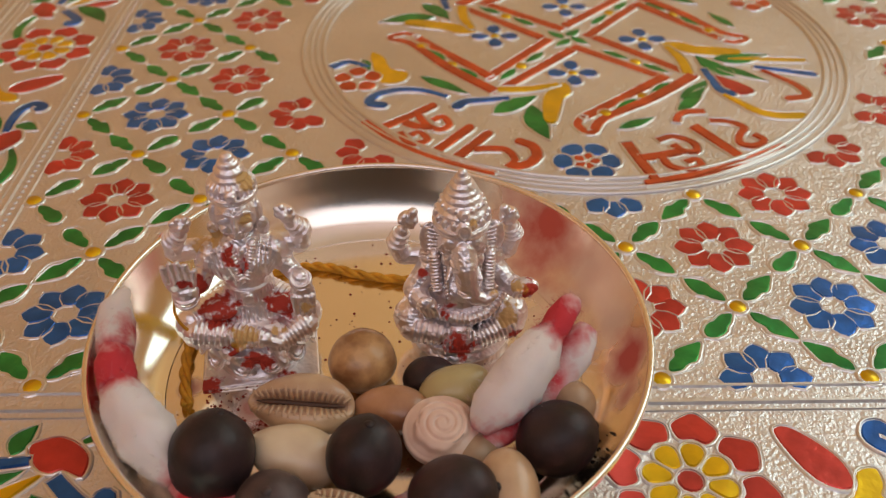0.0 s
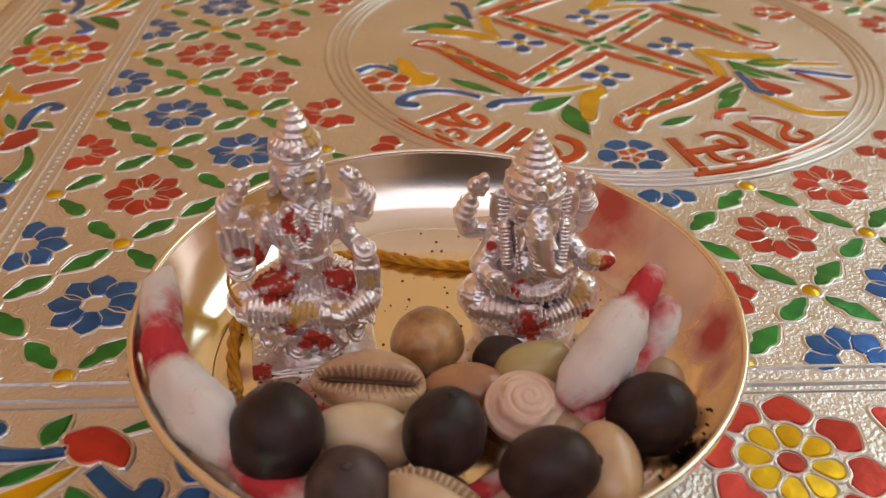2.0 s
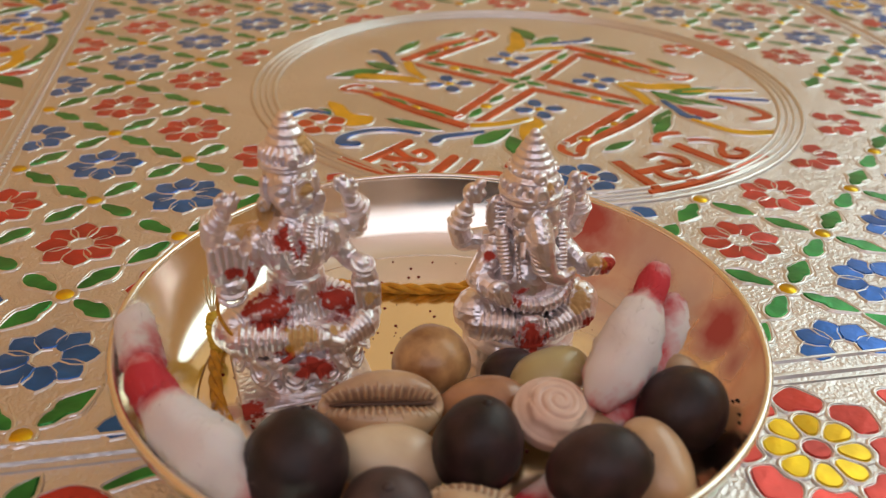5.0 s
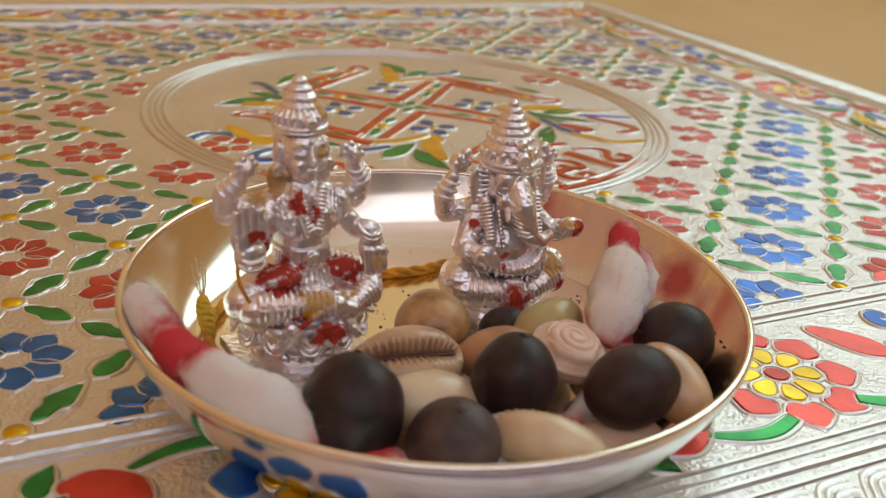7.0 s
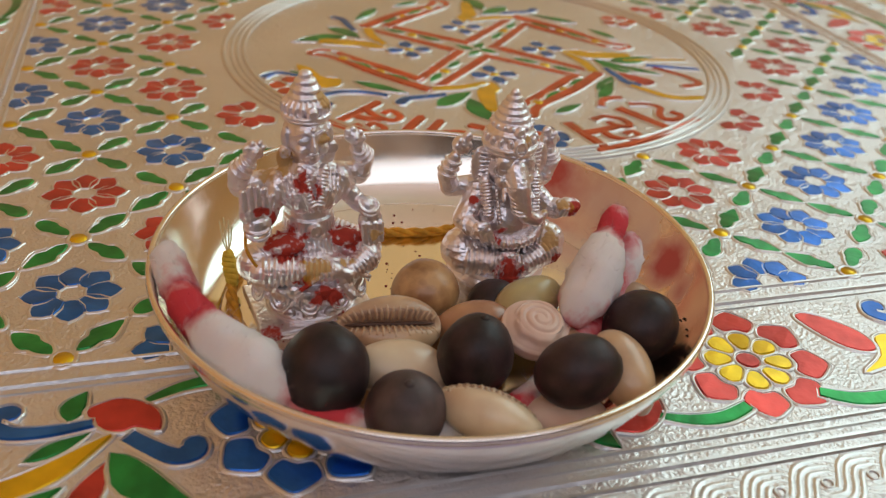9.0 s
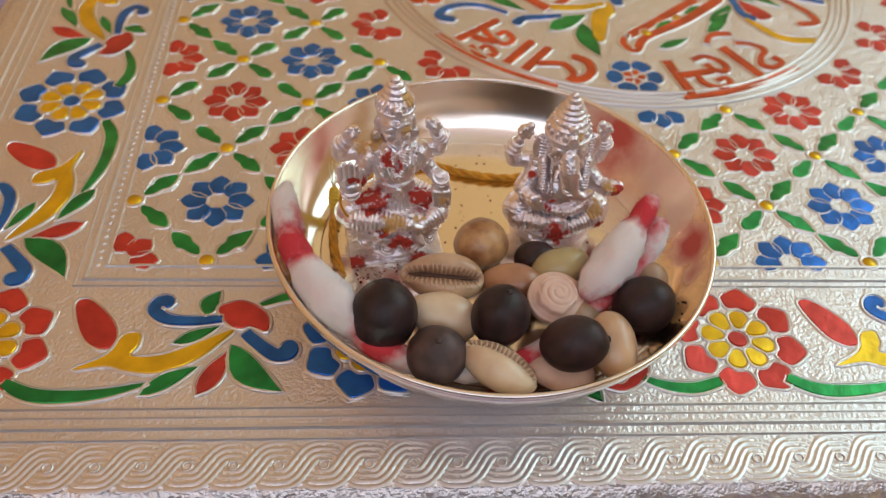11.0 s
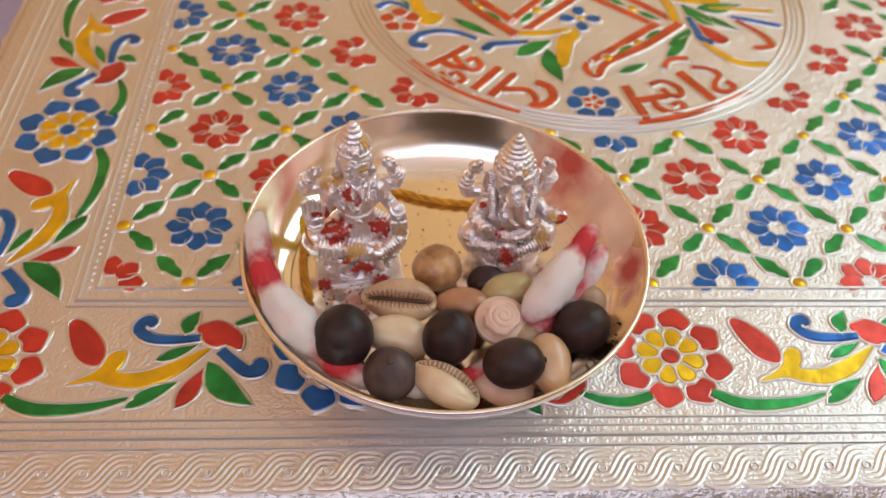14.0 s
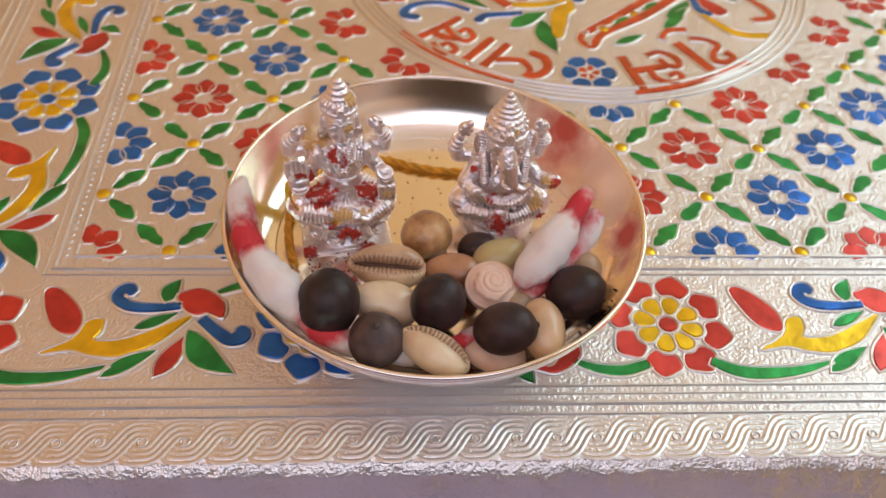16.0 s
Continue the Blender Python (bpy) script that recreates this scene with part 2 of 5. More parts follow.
def smeared(m, spots):
    """Soft spots of painted reflection and of powder on a material; spots: x, y, z, radius in units, strength, colour.
    """
    n, l = m.node_tree.nodes, m.node_tree.links
    b = n["Principled BSDF"]
    tc = n.new("ShaderNodeTexCoord")
    no = n.new("ShaderNodeTexNoise")
    no.inputs["Scale"].default_value, no.inputs["Detail"].default_value = 190, 5
    l.new(tc.outputs["Object"], no.inputs["Vector"])
    colour, metal = b.inputs["Base Color"].links[0].from_socket, None
    for x, y, z, r, power, tint in spots:
        d = n.new("ShaderNodeVectorMath")
        d.operation = "DISTANCE"
        d.inputs[1].default_value = (x * U, y * U, z * U)
        l.new(tc.outputs["Object"], d.inputs[0])
        k = n.new("ShaderNodeMath")
        k.operation = "MULTIPLY_ADD"
        k.inputs[1].default_value = 1.1 * r * U
        l.new(no.outputs["Fac"], k.inputs[0])
        l.new(d.outputs["Value"], k.inputs[2])
        f = n.new("ShaderNodeMapRange")
        f.inputs["From Min"].default_value, f.inputs["From Max"].default_value = 1.55 * r * U, 0.8 * r * U
        f.inputs["To Max"].default_value = power
        l.new(k.outputs[0], f.inputs["Value"])
        mix = n.new("ShaderNodeMixRGB")
        mix.inputs[2].default_value = (*tint, 1)
        l.new(f.outputs[0], mix.inputs[0])
        l.new(colour, mix.inputs[1])
        colour = mix.outputs[0]
        less = n.new("ShaderNodeMath")
        less.operation = "SUBTRACT"
        l.new(f.outputs[0], less.inputs[1])
        less.inputs[0].default_value = 1.0
        if metal is not None:
            low = n.new("ShaderNodeMath")
            low.operation = "MINIMUM"
            l.new(metal, low.inputs[0])
            l.new(less.outputs[0], low.inputs[1])
            less = low
        metal = less.outputs[0]
    l.new(colour, b.inputs["Base Color"])
    l.new(metal, b.inputs["Metallic"])
    mr = n.new("ShaderNodeMapRange")
    mr.inputs["To Min"].default_value, mr.inputs["To Max"].default_value = 0.65, b.inputs["Roughness"].default_value
    l.new(metal, mr.inputs["Value"])
    l.new(mr.outputs[0], b.inputs["Roughness"])


# cotton and wall reflections painted on the right side; last two spots are powder
smeared(PLATE, [(28.0, 10.0, 7.0, 17.0, 0.4, (0.74, 0.42, 0.27)), (22.0, 20.5, 8.4, 9.5, 0.95, (0.6, 0.075, 0.05)), (27.5, 12.5, 7.4, 7.0, 0.6, (0.76, 0.5, 0.4)),
                (29.6, 4.0, 6.4, 6.0, 0.6, (0.78, 0.6, 0.52)), (30.6, -3.0, 6.6, 5.2, 0.92, (0.6, 0.06, 0.05)), (30.2, -9.0, 6.0, 3.6, 0.7, (0.6, 0.08, 0.06)),
                (-15, -6, 1.6, 2.6, 0.7, (0.5, 0.06, 0.03)), (-22.5, -3, 1.6, 2.2, 0.6, (0.5, 0.06, 0.03))])


# ---- building helpers (units) ----
def mesh_of(bm, name, mats, smooth=True):
    bmesh.ops.scale(bm, vec=(U, U, U), verts=bm.verts)
    me = bpy.data.meshes.new(name)
    bm.to_mesh(me)
    bm.free()
    for m in (mats if isinstance(mats, (list, tuple)) else [mats]):
        me.materials.append(m)
    if smooth:
        me.polygons.foreach_set("use_smooth", [True] * len(me.polygons))
    return me


def place(name, me, at=(0, 0, 0), turn=0.0, parent=None, label=""):
    """One object on a mesh, at a place in units, turned about z by degrees; parents carry no turn."""
    ob = new(name, me)
    p = Vector(at) * U
    if parent:
        ob.parent = parent
        p = p - parent.location
    ob.location, ob.rotation_euler = p, (0, 0, radians(turn))
    return tagged(ob, label)


def part(name, bm, material, parent=None, label="", at=(0, 0, 0), smooth=True, turn=0.0):
    return place(name, mesh_of(bm, name, material, smooth), at, turn, parent, label)


def root(name, at, label, category, group="", kind=""):
    ob = new(name)
    ob.location = Vector(at) * U
    ob.empty_display_size = 0.01
    return tagged(ob, label, category, group, kind)


def spline(points, n=5, closed=True):
    """Catmull-Rom through the control points."""
    out, c = [], len(points)
    for i in range(c if closed else c - 1):
        if closed:
            q = [points[(i + k) % c] for k in (-1, 0, 1, 2)]
        else:
            q = [points[min(max(i + k, 0), c - 1)] for k in (-1, 0, 1, 2)]
        q = [Vector(v) for v in q]
        for k in range(n):
            t = k / n
            out.append(0.5 * (2 * q[1] + (q[2] - q[0]) * t + (2 * q[0] - 5 * q[1] + 4 * q[2] - q[3]) * t * t
                              + (3 * q[1] - q[0] - 3 * q[2] + q[3]) * t ** 3))
    if not closed:
        out.append(Vector(points[-1]))
    return out


def ribbon(points, w0, w1, wm=None, n=5):
    """The outline of a curved stroke whose width goes from w0 over wm to w1."""
    c = spline(points, n, False)
    left, right, last = [], [], len(c) - 1
    for i, p in enumerate(c):
        d = (c[min(i + 1, last)] - c[max(i - 1, 0)]).normalized()
        t = i / last
        w = w0 + (w1 - w0) * t if wm is None else (w0 * (1 - t) ** 2 + 2 * wm * t * (1 - t) * 1.0 + w1 * t * t)
        o = Vector((-d.y, d.x)) * w * 0.5
        left.append(p + o)
        right.append(p - o)
    d, cap = (c[-1] - c[-2]).normalized(), []
    if w1 > 1.7:
        n2 = Vector((-d.y, d.x)) * w1 * 0.5
        cap = [c[-1] + n2 * math.cos(radians(a)) + d * w1 * 0.5 * math.sin(radians(a)) for a in (36, 72, 108, 144)]
    return left + cap + right[::-1]


def leaf(a, b, width, bend=0.0, n=7):
    """The outline of a pointed leaf from a to b."""
    a, b = Vector(a), Vector(b)
    d = b - a
    s = Vector((-d.y, d.x)).normalized()
    up = [a + d * t + s * (width * 0.5 * math.sin(math.pi * t ** 0.8) + bend * math.sin(math.pi * t)) for t in [i / n for i in range(n + 1)]]
    dn = [a + d * t + s * (-width * 0.5 * math.sin(math.pi * t ** 0.8) + bend * math.sin(math.pi * t)) for t in [i / n for i in range(1, n)]]
    return up + dn[::-1]


tilts = random.Random(11)


def emboss(bm, points, closed=False, wide=0.17, high=0.09, slot=1):
    """A thin raised line beside the enamel fields."""
    pts = [Vector(p) for p in points]
    n = len(pts)
    rows = []
    for i, p in enumerate(pts):
        a = pts[i - 1] if closed or i else p
        b = pts[(i + 1) % n] if closed or i < n - 1 else p
        d = (b - a).normalized()
        o = Vector((-d.y, d.x)) * wide
        rows.append([bm.verts.new((q.x, q.y, z)) for q, z in ((p + o, -0.04), (p, high), (p - o, -0.04))])
    for i in range(n if closed else n - 1):
        a, b = rows[i], rows[(i + 1) % n]
        for k in range(2):
            f = bm.faces.new((a[k], a[k + 1], b[k + 1], b[k]))
            f.material_index = slot


def inlay(bm, outline, fill=0, rim=1, low=0.2, high=0.3, wide=0.2):
    """An enamel field with a domed edge inside a raised silver outline."""
    pts = [Vector(p) for p in outline]
    clean = [p for i, p in enumerate(pts) if (p - pts[i - 1]).length > 0.03]
    area = sum(clean[i - 1].x * p.y - p.x * clean[i - 1].y for i, p in enumerate(clean))
    pts = clean if area > 0 else clean[::-1]
    n = len(pts)
    nor = []
    for i, p in enumerate(pts):
        d = (pts[(i + 1) % n] - p).normalized() + (p - pts[i - 1]).normalized()
        nor.append(Vector((d.y, -d.x)).normalized() if d.length > 1e-6 else Vector((0, 0)))
    rings = []
    mid = sum(pts, Vector((0, 0))) / n
    lean = Vector((tilts.uniform(-1, 1), tilts.uniform(-1, 1))) * 0.045
    for off, z in ((wide + 0.3, -0.03), (wide + 0.16, high * 0.35), (wide, high * 0.55), (wide * 0.4, high * 0.52), (0.0, high * 0.2), (-0.07, low * 0.2), (-0.22, low * 0.65)):
        slope = lean if off == -0.22 else Vector((0, 0))
        rings.append([bm.verts.new((*(p + o * off), max(0.06, min(high, z + slope.dot(p - mid))) if off < 0 else z)) for p, o in zip(pts, nor)])
    for r, (a, b) in enumerate(zip(rings, rings[1:])):
        for i in range(n):
            f = bm.faces.new((a[i], a[(i + 1) % n], b[(i + 1) % n], b[i]))
            f.material_index = rim if r < 5 else fill
    f = bm.faces.new(rings[-1])
    f.material_index = fill
    return bm


def turn2(points, degrees, dx=0.0, dy=0.0):
    c, s = math.cos(radians(degrees)), math.sin(radians(degrees))
    return [Vector((p[0] * c - p[1] * s + dx, p[0] * s + p[1] * c + dy)) for p in points]


def add_box(bm, lo, hi, bevel=0.0):
    m = Matrix.Translation([(a + b) / 2 for a, b in zip(lo, hi)]) @ Matrix.Diagonal([b - a for a, b in zip(lo, hi)] + [1])
    vs = bmesh.ops.create_cube(bm, size=1, matrix=m)["verts"]
    if bevel:
        es = list({e for v in vs for e in v.link_edges})
        bmesh.ops.bevel(bm, geom=es, offset=bevel, segments=3, affect="EDGES", profile=0.5)


def ball(bm, c, r, turn=(0, 0, 0), u=16, v=10):
    r = (r, r, r) if isinstance(r, (int, float)) else r
    m = Matrix.LocRotScale(Vector(c), Euler([radians(a) for a in turn]), Vector(r))
    rows = [[bm.verts.new(m @ Vector((0, 0, 1)))]]
    for i in range(1, v):
        z, s = math.cos(math.pi * i / v), math.sin(math.pi * i / v)
        rows.append([bm.verts.new(m @ Vector((s * math.cos(2 * math.pi * j / u), s * math.sin(2 * math.pi * j / u), z))) for j in range(u)])
    rows.append([bm.verts.new(m @ Vector((0, 0, -1)))])
    for j in range(u):
        k = (j + 1) % u
        bm.faces.new((rows[0][0], rows[1][j], rows[1][k]))
        bm.faces.new((rows[-1][0], rows[-2][k], rows[-2][j]))
        for a, b in zip(rows[1:-2], rows[2:-1]):
            bm.faces.new((a[j], b[j], b[k], a[k]))
    return [p for row in rows for p in row]


def limb(bm, pts, radii, n=12):
    """A rounded limb through the points."""
    for a, b, ra, rb in zip(pts, pts[1:], radii, radii[1:]):
        a, b = Vector(a), Vector(b)
        d = b - a
        m = Matrix.Translation((a + b) / 2) @ d.to_track_quat("Z", "Y").to_matrix().to_4x4()
        ends = [[bm.verts.new(m @ Vector((r * math.cos(2 * math.pi * j / n), r * math.sin(2 * math.pi * j / n), z))) for j in range(n)]
                for r, z in ((ra, -d.length / 2), (rb, d.length / 2))]
        for j in range(n):
            bm.faces.new((ends[0][j], ends[0][(j + 1) % n], ends[1][(j + 1) % n], ends[1][j]))
        bm.faces.new(ends[0][::-1])
        bm.faces.new(ends[1])
    for p, r in zip(pts, radii):
        ball(bm, p, r, u=n, v=8)


def ring(bm, c, R, r, turn=(0, 0, 0), squash=(1, 1), n=24, k=6):
    """A torus, which may be oval."""
    rot = Euler([radians(a) for a in turn]).to_matrix()
    vs = [[bm.verts.new(Vector(c) + rot @ Vector(((R + r * math.cos(b)) * math.cos(a) * squash[0], (R + r * math.cos(b)) * math.sin(a) * squash[1], r * math.sin(b))))
           for b in [2 * math.pi * j / k for j in range(k)]] for a in [2 * math.pi * i / n for i in range(n)]]
    for i in range(n):
        for j in range(k):
            bm.faces.new((vs[i][j], vs[(i + 1) % n][j], vs[(i + 1) % n][(j + 1) % k], vs[i][(j + 1) % k]))


def lathe(bm, profile, n=96, closed=False):
    rows = [[bm.verts.new((r * math.cos(a), r * math.sin(a), z)) for a in [2 * math.pi * i / n for i in range(n)]] if r > 1e-4
            else [bm.verts.new((0, 0, z))] for r, z in profile]
    for a, b in zip(rows, rows[1:]):
        for i in range(n):
            k = (i + 1) % n
            q = [a[i % len(a)], a[k % len(a)], b[k % len(b)], b[i % len(b)]]
            q = list(dict.fromkeys(q))
            if len(q) > 2:
                bm.faces.new(q)
    return rows


def cord(bm, pts, r, k=6, z0=None):
    """A tube along 3D points."""
    rows = []
    for i, p in enumerate(pts):
        d = (pts[min(i + 1, len(pts) - 1)] - pts[max(i - 1, 0)]).normalized()
        q = d.to_track_quat("Z", "Y")
        rows.append([bm.verts.new(p + q @ Vector((r * math.cos(2 * math.pi * j / k), r * math.sin(2 * math.pi * j / k), 0))) for j in range(k)])
    for a, b in zip(rows, rows[1:]):
        for j in range(k):
            bm.faces.new((a[j], a[(j + 1) % k], b[(j + 1) % k], b[j]))
    bm.faces.new(rows[0][::-1])
    bm.faces.new(rows[-1])


# ---- the room ----
FLOOR_Z = -62.0
FZ = FLOOR_Z * U
RX, RY0, RY1, RZ = 1.3, -1.4, 1.7, 2.3


def slab(name, lo, hi, material, label, category, kind="structure"):
    bm = bmesh.new()
    add_box(bm, [v / U for v in lo], [v / U for v in hi])
    ob = part(name, bm, material, None, label, smooth=False)
    return tagged(ob, label, category, "", kind)


slab("floor", (-RX - 0.1, RY0 - 0.1, FZ - 0.05), (RX + 0.1, RY1 + 0.1, FZ), FLOOR, "polished cream tan floor under the low table", "floor")
slab("ceiling", (-RX - 0.1, RY0 - 0.1, RZ), (RX + 0.1, RY1 + 0.1, RZ + 0.05), CEIL, "plain pale cream ceiling of the room", "ceiling")
slab("wall_north", (-RX - 0.1, RY1, FZ), (RX + 0.1, RY1 + 0.1, RZ), WALL_NORTH, "plain tan painted wall behind the table", "wall")
slab("wall_west", (-RX - 0.1, RY0, FZ), (-RX, RY1, RZ), WALL_WEST, "plain ochre painted side wall of room", "wall")


def wall_with_opening(name, axis, at, thick, span, hole, material, label):
    """A wall of four butted blocks round an opening, in one mesh; hole: from, to, low, high."""
    bm = bmesh.new()
    a0, a1 = span
    for s0, s1, z0, z1 in ((a0, hole[0], FZ, RZ), (hole[1], a1, FZ, RZ), (hole[0], hole[1], FZ, hole[2]), (hole[0], hole[1], hole[3], RZ)):
        if z1 - z0 < 0.001:
            continue
        lo, hi = ((at, s0, z0), (at + thick, s1, z1)) if axis == "x" else ((s0, at, z0), (s1, at + thick, z1))
        add_box(bm, [v / U for v in lo], [v / U for v in hi])
    return tagged(part(name, bm, material, None, label, smooth=False), label, "wall", "", "structure")


# mauve sheet added over part of the floor; the side foil mirrors its lilac
MAUVE = mat("mauve_cloth", (0.48, 0.42, 0.6), 0.9, 0.0, 0.2, 30, 0.3, 700)
bm = bmesh.new()
add_box(bm, (-640, -560, FLOOR_Z + 0.02), (70, 190, FLOOR_Z + 1.4), 0.5)
tagged(part("mauve_floor_sheet", bm, MAUVE, None, "pale mauve cloth mat spread under the low table", smooth=False), "pale mauve cloth mat spread under the low table", "mat")
wall_with_opening("wall_east", "x", RX, 0.1, (RY0, RY1), (-0.4, 1.5, 0.6, 2.0), WALL, "tan painted wall with a barred window")
wall_with_opening("wall_south", "y", RY0 - 0.1, 0.1, (-RX - 0.1, RX + 0.1), (-1.25, 1.05, 0.82, 2.24), WALL_BACK, "pale lilac wall with a wide window opening")
# unseen slab, added only so the plate's far wall mirrors a dark band
slab("dark_reflection_slab", (-RX, RY0 + 0.002, FZ), (RX, RY0 + 0.03, 0.8), DARK_SLAB, "dark brown panelling under the wide window", "wall panelling")
win = root("window_1", (RX / U, 0.55 / U, 0.6 / U), "barred window with dark painted wooden frame", "window", kind="structure")
for y0, y1, z0, z1 in ((-0.4, 1.5, 0.6, 0.64), (-0.4, 1.5, 1.96, 2.0), (-0.4, -0.36, 0.64, 1.96), (1.46, 1.5, 0.64, 1.96), (0.53, 0.57, 0.64, 1.96)):
    bm = bmesh.new()
    add_box(bm, (-0.02 / U, y0 / U, z0 / U), (0.03 / U, y1 / U, z1 / U), 4)
    part("window_frame", bm, FRAME, win, at=((RX + 0.04) / U, 0, 0), smooth=False)
for i in range(12):
    y = -0.28 + i * 0.151
    bm = bmesh.new()
    limb(bm, [(0, y / U, 0.63 / U), (0, y / U, 1.97 / U)], (5, 5), 8)
    part("bar", bm, FRAME, win, at=((RX + 0.045) / U, 0, 0))

# ---- the low table ----
CX, CY, HALF = 0.0, 94.0, 133.0
table = root("low_table", (CX, CY, FLOOR_Z), "low square table covered in embossed silver foil with coloured enamel flowers", "low table")

bm = bmesh.new()
add_box(bm, (-129.8, -HALF, -30), (135.5, HALF, 0), 1.6)
part("tabletop", bm, FOIL, table, "embossed silver foil top", (CX, CY, 0), smooth=False)
for sx in (-1, 1):
    for sy in (-1, 1):
        bm = bmesh.new()
        lathe(bm, [(0, -62), (11, -62), (13, -58), (10, -52), (12, -44), (15, -36), (15, -29.5), (0, -29.5)], 24)
        part("leg", bm, FOIL, table, "", (CX + sx * 112, CY + sy * 112, 0))


for k, (cx, cy, length) in enumerate(((2.85, -133.0, 265.3), (135.5, 0, 266), (2.85, 133.0, 265.3), (-129.8, 0, 266))):
    bm = bmesh.new()
    nx, nz = 420, 16
    grid = []
    for i in range(nx + 1):
        u = (i / nx - 0.5) * (length - 2.4)
        row = []
        for j in range(nz + 1):
            z = -0.7 - 29 * (j / nz) ** 1.6
            if j == 0:
                row.append(bm.verts.new((*turn2([(u, 1.4)], 90 * k)[0], 0.03)))
                continue
            d = (0.45 + 0.6 * noise.noise(Vector((u * 0.12, z * 0.2, k * 7))) + 0.6 * noise.noise(Vector((u * 0.45, z * 0.6, k * 7 + 3))) + 0.45 * noise.noise(Vector((u * 1.1, z * 1.2, k * 7 + 5)))) * min(1.0, -z / 2.2)
            flare = 3.2 * (1 - math.exp(z / 9.0)) * max(0.0, 1 - abs(u) / (length * 0.5)) ** 0.15
            row.append(bm.verts.new((*turn2([(u, -max(0.03, d) - flare)], 90 * k)[0], z)))
        grid.append(row)
    for a, b in zip(grid, grid[1:]):
        for j in range(nz):
            bm.faces.new((a[j + 1], b[j + 1], b[j], a[j]))
    part("side_foil", bm, FOIL, table, "crumpled silver foil over the edge", (CX + cx, CY + cy, 0))


def square_ridge(half, wide, high):
    """A raised square line round the middle of the table."""
    bm = bmesh.new()
    rows = []
    for off, z in ((wide / 2, -0.05), (wide / 5, high), (-wide / 5, high), (-wide / 2, -0.05)):
        h = half + off
        rows.append([bm.verts.new((x * h, y * h, z)) for x, y in ((-1, -1), (1, -1), (1, 1), (-1, 1))])
    for a, b in zip(rows, rows[1:]):
        for i in range(4):
            bm.faces.new((a[i], a[(i + 1) % 4], b[(i + 1) % 4], b[i]))
    return bm


for half, wide, high in ((94.6, 0.8, 0.28), (97.3, 0.9, 0.34), (98.6, 0.5, 0.2), (120.2, 0.7, 0.28), (121.6, 0.6, 0.24), (123.2, 1.0, 0.34), (125.0, 0.7, 0.28)):
    part("square_moulding", square_ridge(half, wide, high), RIDGE, table, "raised silver line", (CX, CY, 0), smooth=False)

bm = bmesh.new()
for k in (1, 3):
    for i in range(127):
        p = turn2([(-94.5 + i * 1.5, -96)], 90 * k)[0]
        ball(bm, (p.x, p.y, 0.05), (0.5, 0.5, 0.2), u=6, v=4)
tagged(part("bead_border", bm, RIDGE, table, "row of small silver beads", (CX, CY, 0)), kind="stuff")

# interlaced wave band round the edge
for k in range(3):
    bm = bmesh.new()
    period, steps = 11.5, 22 * 24
    for phase in (0, math.pi):
        for off in (-1.25, -0.42, 0.42, 1.25):
            rows = []
            for i in range(steps + 1):
                x = -126.5 + 253 * i / steps
                a = 2 * math.pi * x / period + phase
                slope = 2.25 * 2 * math.pi / period * (math.cos(a) + 0.36 * math.cos(3 * a))
                q = math.hypot(1, slope)
                cx, cy = x - off * slope / q, -128.9 + 2.25 * (math.sin(a) + 0.12 * math.sin(3 * a)) + off / q
                z = 0.05 * math.cos(a)
                nx, ny = -slope / q, 1 / q
                rows.append([bm.verts.new((cx + nx * o, cy + ny * o, z + h)) for o, h in ((-0.36, -0.09), (-0.12, 0.03), (0.12, 0.03), (0.36, -0.09))])
            for a, b in zip(rows, rows[1:]):
                for j in range(3):
                    bm.faces.new((a[j], b[j], b[j + 1], a[j + 1]))
    for i in range(44):
        ring(bm, (-126.5 + period * (0.25 + 0.5 * i), -128.9, -0.02), 0.62, 0.17, n=14, k=6)
    part("wave_band", bm, RIDGE, table, "interlaced embossed wave pattern", (CX, CY, 0.05), turn=90 * k)

# middle roundel
RCX, RCY = 0.0, 96.5
for R, r in ((55.6, 0.5), (54.0, 0.35), (52.8, 0.35), (51.4, 0.5)):
    bm = bmesh.new()
    ring(bm, (0, 0, 0), R, r, n=160, k=8)
    part("round_moulding", bm, RIDGE, table, "raised silver ring", (RCX, RCY, 0))


def petal(r0, r1, wide, tip=0.62):
    m = r0 + (r1 - r0) * tip
    return [(r0, -wide * 0.2), (r0 + (r1 - r0) * 0.3, -wide * 0.43), (m, -wide * 0.5), (r0 + (r1 - r0) * 0.86, -wide * 0.27), (r1, 0),
            (r0 + (r1 - r0) * 0.86, wide * 0.27), (m, wide * 0.5), (r0 + (r1 - r0) * 0.3, wide * 0.43), (r0, wide * 0.2)]


def disc(r, n=14):
    return [(r * math.cos(2 * math.pi * i / n), r * math.sin(2 * math.pi * i / n)) for i in range(n)]


def petal_edge(valley, tip, degrees):
    c, t = math.cos(radians(22.5)) * valley, math.sin(radians(22.5)) * valley
    m = (c + tip) / 2 + 0.1
    return turn2([(c, -t), (m, -t * 0.62), (tip, 0), (m, t * 0.62), (c, t)], degrees)


def lattice_flower(material, half=None, reach=100):
    bm = bmesh.new()
    for k in range(8):
        if half is None or abs(((45 * k - half + 180) % 360) - 180) < reach:
            inlay(bm, turn2(petal(1.7, 6.1, 3.75), 45 * k), wide=0.12)
            emboss(bm, petal_edge(4.95, 6.5, 45 * k))
    return mesh_of(bm, "enamel_flower", [material, RIDGE], False)


